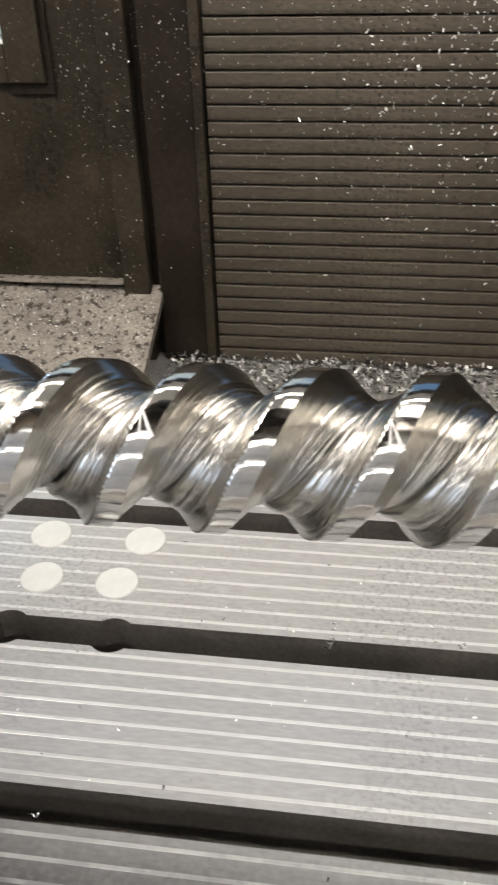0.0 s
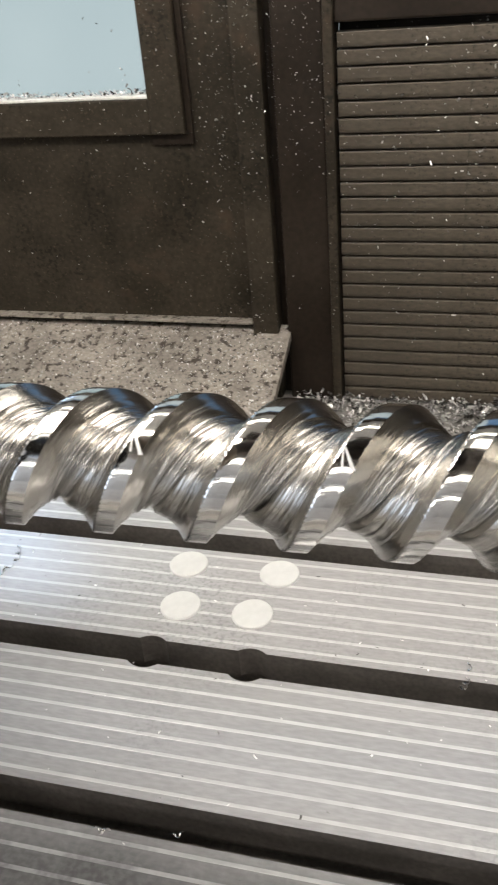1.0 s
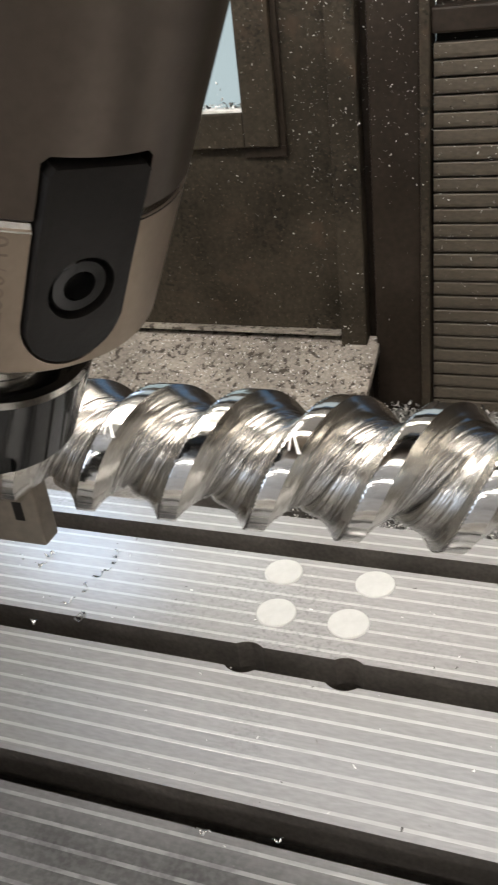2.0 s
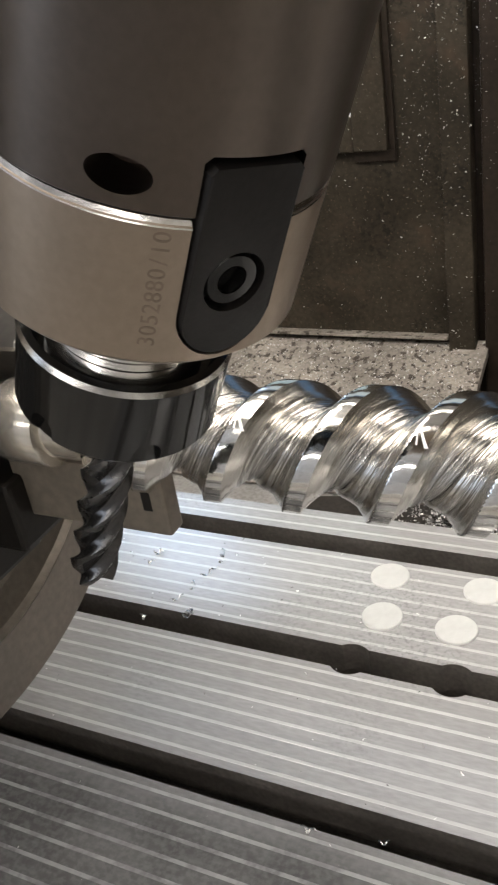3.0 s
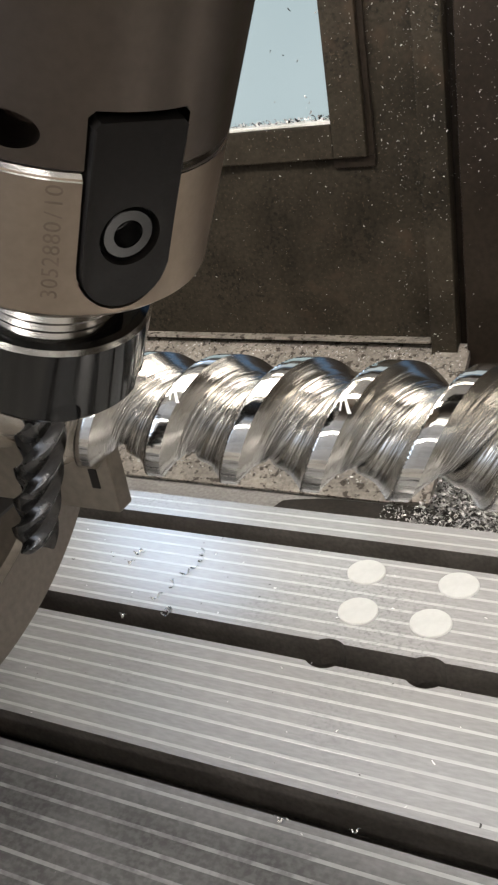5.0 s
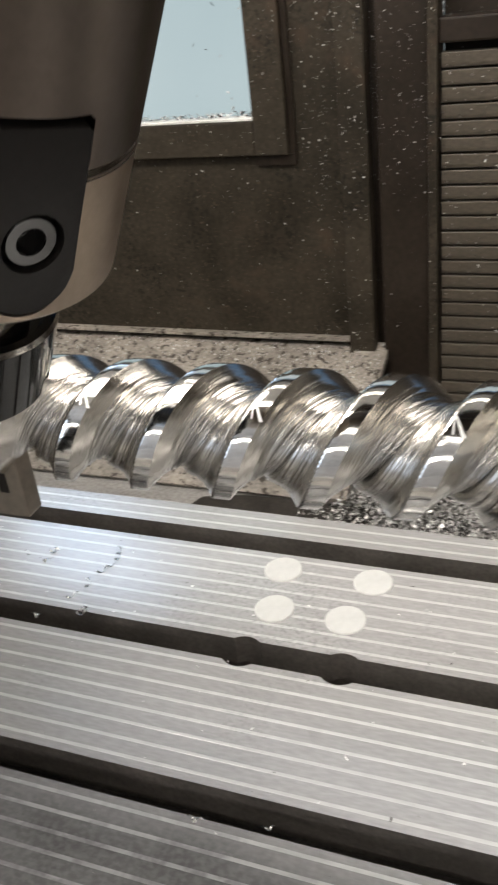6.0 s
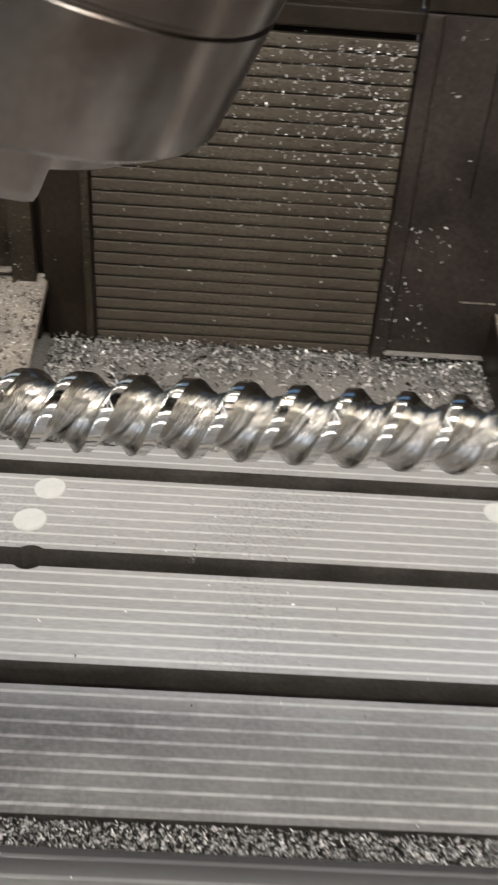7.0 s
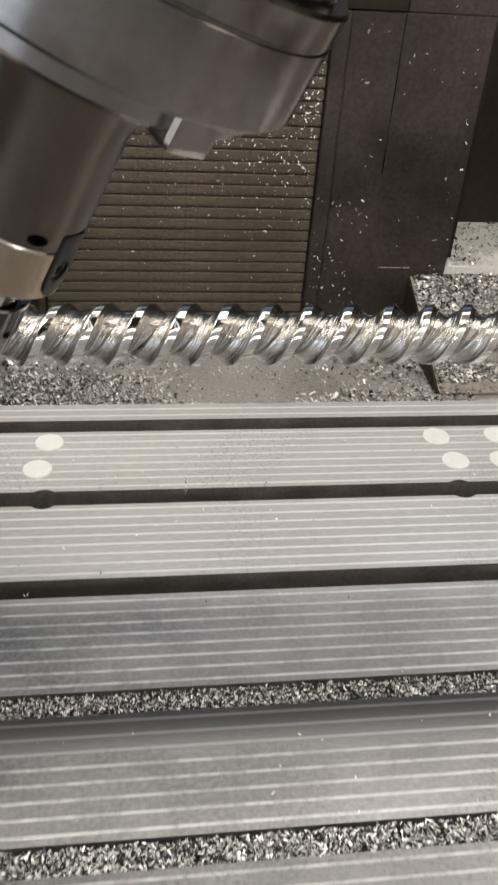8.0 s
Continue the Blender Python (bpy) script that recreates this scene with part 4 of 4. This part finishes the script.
def on_floor(rng):
    x, y = rng.uniform(-0.04, 0.64), 0.30 + 0.235 * rng.random() ** 0.75
    edge = max(abs(x - 0.34) / 0.36, (y - 0.40) / 0.11)
    if rng.random() > 0.10 + 0.90 * max(0, edge) ** 1.8:
        return None
    return (x, y, FLOOR_Z + 0.004 * rng.random() * max(0.2, edge) + 0.016 * max(0.0, (y - 0.44) / 0.095) * rng.random()), UPZ


def on_front_floor(rng):
    x, y = rng.uniform(0.11, 0.70), rng.uniform(0.055, 0.31)
    heap = max(0, (0.27 - x) / 0.14, (x - 0.37) / 0.12)
    if rng.random() > 0.06 + 0.94 * min(1, heap):
        return None
    return (x, y, FLOOR_Z + 0.012 * rng.random() * min(1, heap)), UPZ


def on_pan_shade(rng):
    x, y = 0.12 - 0.22 * rng.random() ** 1.5, rng.uniform(0.18, 0.305)
    return (x, y, FLOOR_Z + 0.0025 + 0.003 * rng.random()), UPZ


def on_heap(rng):
    x, y = -0.06 + 0.33 * rng.random(), rng.uniform(0.235, 0.375)
    deep = min(1, max(0, (0.24 - x) / 0.14)) * min(1, (0.39 - y) / 0.05)
    if rng.random() > 0.12 + 0.88 * deep:
        return None
    return (x, y, FLOOR_Z + 0.012 * rng.random() * deep), UPZ


def in_slot(k, x0, x1):
    def spot(rng):
        y = -PITCH * k + rng.uniform(-SLOT * 0.47, SLOT * 0.36)
        return (rng.uniform(x0, x1), y, -0.0035 + 0.0042 * rng.random()), UPZ
    return spot


def on_right_chute(rng):
    x, y = 0.65 + 0.32 * rng.random() ** 1.3, rng.uniform(FY + 0.02, SY - 0.014)
    return (x, y, FZ + (y - FY) * PITCH_SILL + 0.003 * rng.random()), NSILL


def on_right_ledge(rng):
    x, y = 0.71 + 0.30 * rng.random(), rng.uniform(SY - 0.008, 0.735)
    if x > 0.76 and rng.random() < 0.55:
        return None
    return (x, y, SZ + 0.010 + 0.004 * rng.random()), UPZ


def on_left_chute(rng):
    x, y = -0.60 + 0.55 * rng.random() ** 0.8, rng.uniform(FY + 0.02, SY - 0.004)
    return (x, y, FZ + (y - FY) * PITCH_SILL + 0.0005 + (0.004 if x > -0.092 else 0)), NSILL


def on_apron(rng):
    x, z = 0.03 + 0.425 * rng.random() ** 0.55, FLOOR_Z + 0.47 * rng.random() ** 0.75
    if rng.random() > 0.06 + 1.5 * ((x - 0.03) / 0.43) ** 2.5 * max(0, z + 0.02) / 0.30:
        return None
    return (x, AY - 0.0068, z), (0, -1, 0.2)


def on_right_panel(rng):
    x, z = 0.465 + 0.235 * rng.random(), -0.14 + 0.5 * rng.random() ** 1.3
    near = max(0, 1 - (x - 0.465) / 0.10) * (z < 0.08) + max(0, 1 - (0.70 - x) / 0.04) * (z < 0.3)
    if rng.random() > 0.05 + 0.8 * near:
        return None
    return (x, 0.5285 if x < 0.486 else 0.5325, z), (0, -1, 0.2)


def on_window_panel(rng):
    x, z = -0.58 + 0.60 * rng.random() ** 0.7, -0.05 + 0.45 * rng.random()
    y = WY - 0.001
    if rng.random() > 0.10 + 0.8 * max(0, (z - 0.10) / 0.20) * max(0, 1 - (-0.1 - x) / 0.45) ** 2 + 0.9 * math.exp(-((x + 0.125) / 0.02) ** 2):
        return None
    if x > -0.098:
        y = 0.5335
    elif GX0 - FW < x < GX1 + FW and z > GZ0 - FW:
        if x < GX1 and z > GZ0:
            return None
        y = WY - 0.0150
    return (x, y, z), (0, -1, 0.2)


def on_window_ledge(rng):
    x = GX1 - 0.30 * rng.random()
    return (x, WY - 0.004 + 0.008 * rng.random(), GZ0 + 0.0045 + 0.005 * rng.random() ** 2), UPZ


def on_window_glass(rng):
    return (GX1 - 0.005 - 0.30 * rng.random() ** 1.6, WY + 0.0072, GZ0 + 0.01 + 0.25 * rng.random()), (0, -1, 0.2)


def on_post(rng):
    x, z = rng.uniform(-0.096, 0.022), -0.06 + 0.48 * rng.random()
    y = 0.5335 if x < -0.062 else 0.5285 if x > 0.012 else None
    return None if y is None else ((x, y, z), (0, -1, 0.2))


def on_apron_edge(rng):
    x, z = 0.026 + 0.30 * rng.random() ** 1.4, -0.06 + 0.46 * rng.random() ** 0.8
    return (x, AY - 0.0068, z), (0, -1, 0.2)


def on_table(rng):
    k = rng.choice((0, 0, 1, 1, 2, 3))
    return (rng.uniform(-0.35, 0.75), -PITCH * k - rng.uniform(0.012, 0.113), 0.0006), UPZ


chips("chip_litter", "bright curled steel chips strewn over the chip pan", 9000, on_floor, (0.0032, 0.0080), seed=11)
chips("chip_litter", "bright curled steel chips heaped in front of the apron", 10500, on_front_floor, (0.0030, 0.0078), seed=21)
chips("chip_litter", "oily steel chips heaped on the pan behind the table", 6500, on_heap, (0.0022, 0.0062), seed=27, lie=0.8)
chips("chip_litter", "fine steel chips scattered on the dark pan sheet", 2600, on_pan_shade, (0.0018, 0.0045), seed=26)
chips("chip_litter", "bright steel chips packed in a table slot", 15000, in_slot(3, -0.25, 0.85), (0.0012, 0.0026), seed=12)
chips("chip_litter", "bright steel chips packed in a table slot", 11000, in_slot(4, -0.10, 0.70), (0.0016, 0.0036), seed=13)
chips("chip_litter", "thick bed of steel chips on the sloping chute", 9000, on_right_chute, (0.0032, 0.0080), seed=14)
chips("chip_litter", "heaped steel chips on the rear ledge", 2400, on_right_ledge, (0.0030, 0.0075), seed=15)
chips("chip_litter", "fine steel chips scattered on the worn chute", 5000, on_left_chute, (0.0012, 0.0032), seed=16, lie=0.3)
chips("chip_litter", "chips clinging to the ribbed apron", 3600, on_apron, (0.0016, 0.0042), seed=17, lie=0.4)
chips("chip_litter", "chips clinging to the dark rear panel", 750, on_right_panel, (0.0024, 0.0055), seed=18, lie=0.4)
chips("chip_litter", "fine chips clinging to the window panel", 3400, on_window_panel, (0.0007, 0.0019), seed=19, lie=0.9)
chips("chip_litter", "dark chips heaped along the window ledge", 420, on_window_ledge, (0.002, 0.0055), seed=22, lie=0.9)
chips("chip_litter", "a few chips stuck to the window pane", 60, on_window_glass, (0.0015, 0.004), seed=23, lie=0.4)
chips("chip_litter", "fine chips clinging to the dark corner posts", 520, on_post, (0.0008, 0.0021), seed=24, lie=0.9)
chips("chip_litter", "fine chips clinging to the ribbed apron", 750, on_apron_edge, (0.0008, 0.0023), seed=25, lie=0.8)
chips("chip_litter", "a few stray chips lying on the table", 420, on_table, (0.0008, 0.0022), seed=20, lie=0.3)


def curl_chip(name, label, at, turns, radius, width, pitch):
    """One long curled shaving."""
    bm = bmesh.new()
    prev = None
    steps = int(turns * 14)
    for k in range(steps + 1):
        a = 2 * math.pi * k / 14
        r = radius * (1 - 0.25 * k / steps)
        p = Vector((pitch * k / 14, r * math.sin(a), r + r * math.cos(a)))
        pair = [bm.verts.new(p + Vector((-width / 2, 0, 0))), bm.verts.new(p + Vector((width / 2, 0, 0)))]
        if prev:
            bm.faces.new((prev[0], prev[1], pair[1], pair[0]))
        prev = pair
    ob = part(name, bm, CHIP, smooth=60)
    ob.matrix_world = at
    return tagged(ob, label, "metal chip", "curled chips")


LAB = "bright curled steel shaving lying on the table"
for x, y, rz, turns, r, w, p in ((0.213, -0.124, 70, 2.2, 0.0022, 0.0014, 0.005), (0.217, -0.108, 95, 2.0, 0.0016, 0.0010, 0.006), (-0.137, -0.120, 80, 2.4, 0.0028, 0.0020, 0.004),
                                 (-0.172, -0.130, 20, 1.3, 0.0025, 0.0018, 0.004), (-0.140, -0.052, 110, 2.4, 0.0022, 0.0016, 0.009), (-0.148, -0.072, 70, 1.8, 0.0022, 0.0016, 0.010), (-0.147, -0.090, 115, 1.6, 0.0020, 0.0015, 0.010), (-0.158, -0.106, 60, 1.4, 0.0018, 0.0014, 0.009),
                                 (-0.204, -0.054, 60, 1.7, 0.0024, 0.0016, 0.006), (-0.206, -0.066, 15, 1.3, 0.0022, 0.0015, 0.006), (-0.221, -0.061, 130, 1.2, 0.0014, 0.0010, 0.006), (0.064, -0.259, 25, 1.3, 0.0017, 0.0010, 0.005),
                                 (0.020, -0.2645, 8, 1.4, 0.0022, 0.0014, 0.006), (0.297, -0.1135, 40, 1.4, 0.0018, 0.0012, 0.004)):
    curl_chip("metal_chip", LAB, pose(x, y, 0.0003 if abs(y + 0.125) > 0.011 else 0.0, 0, 0, rz), turns, r, w, p)
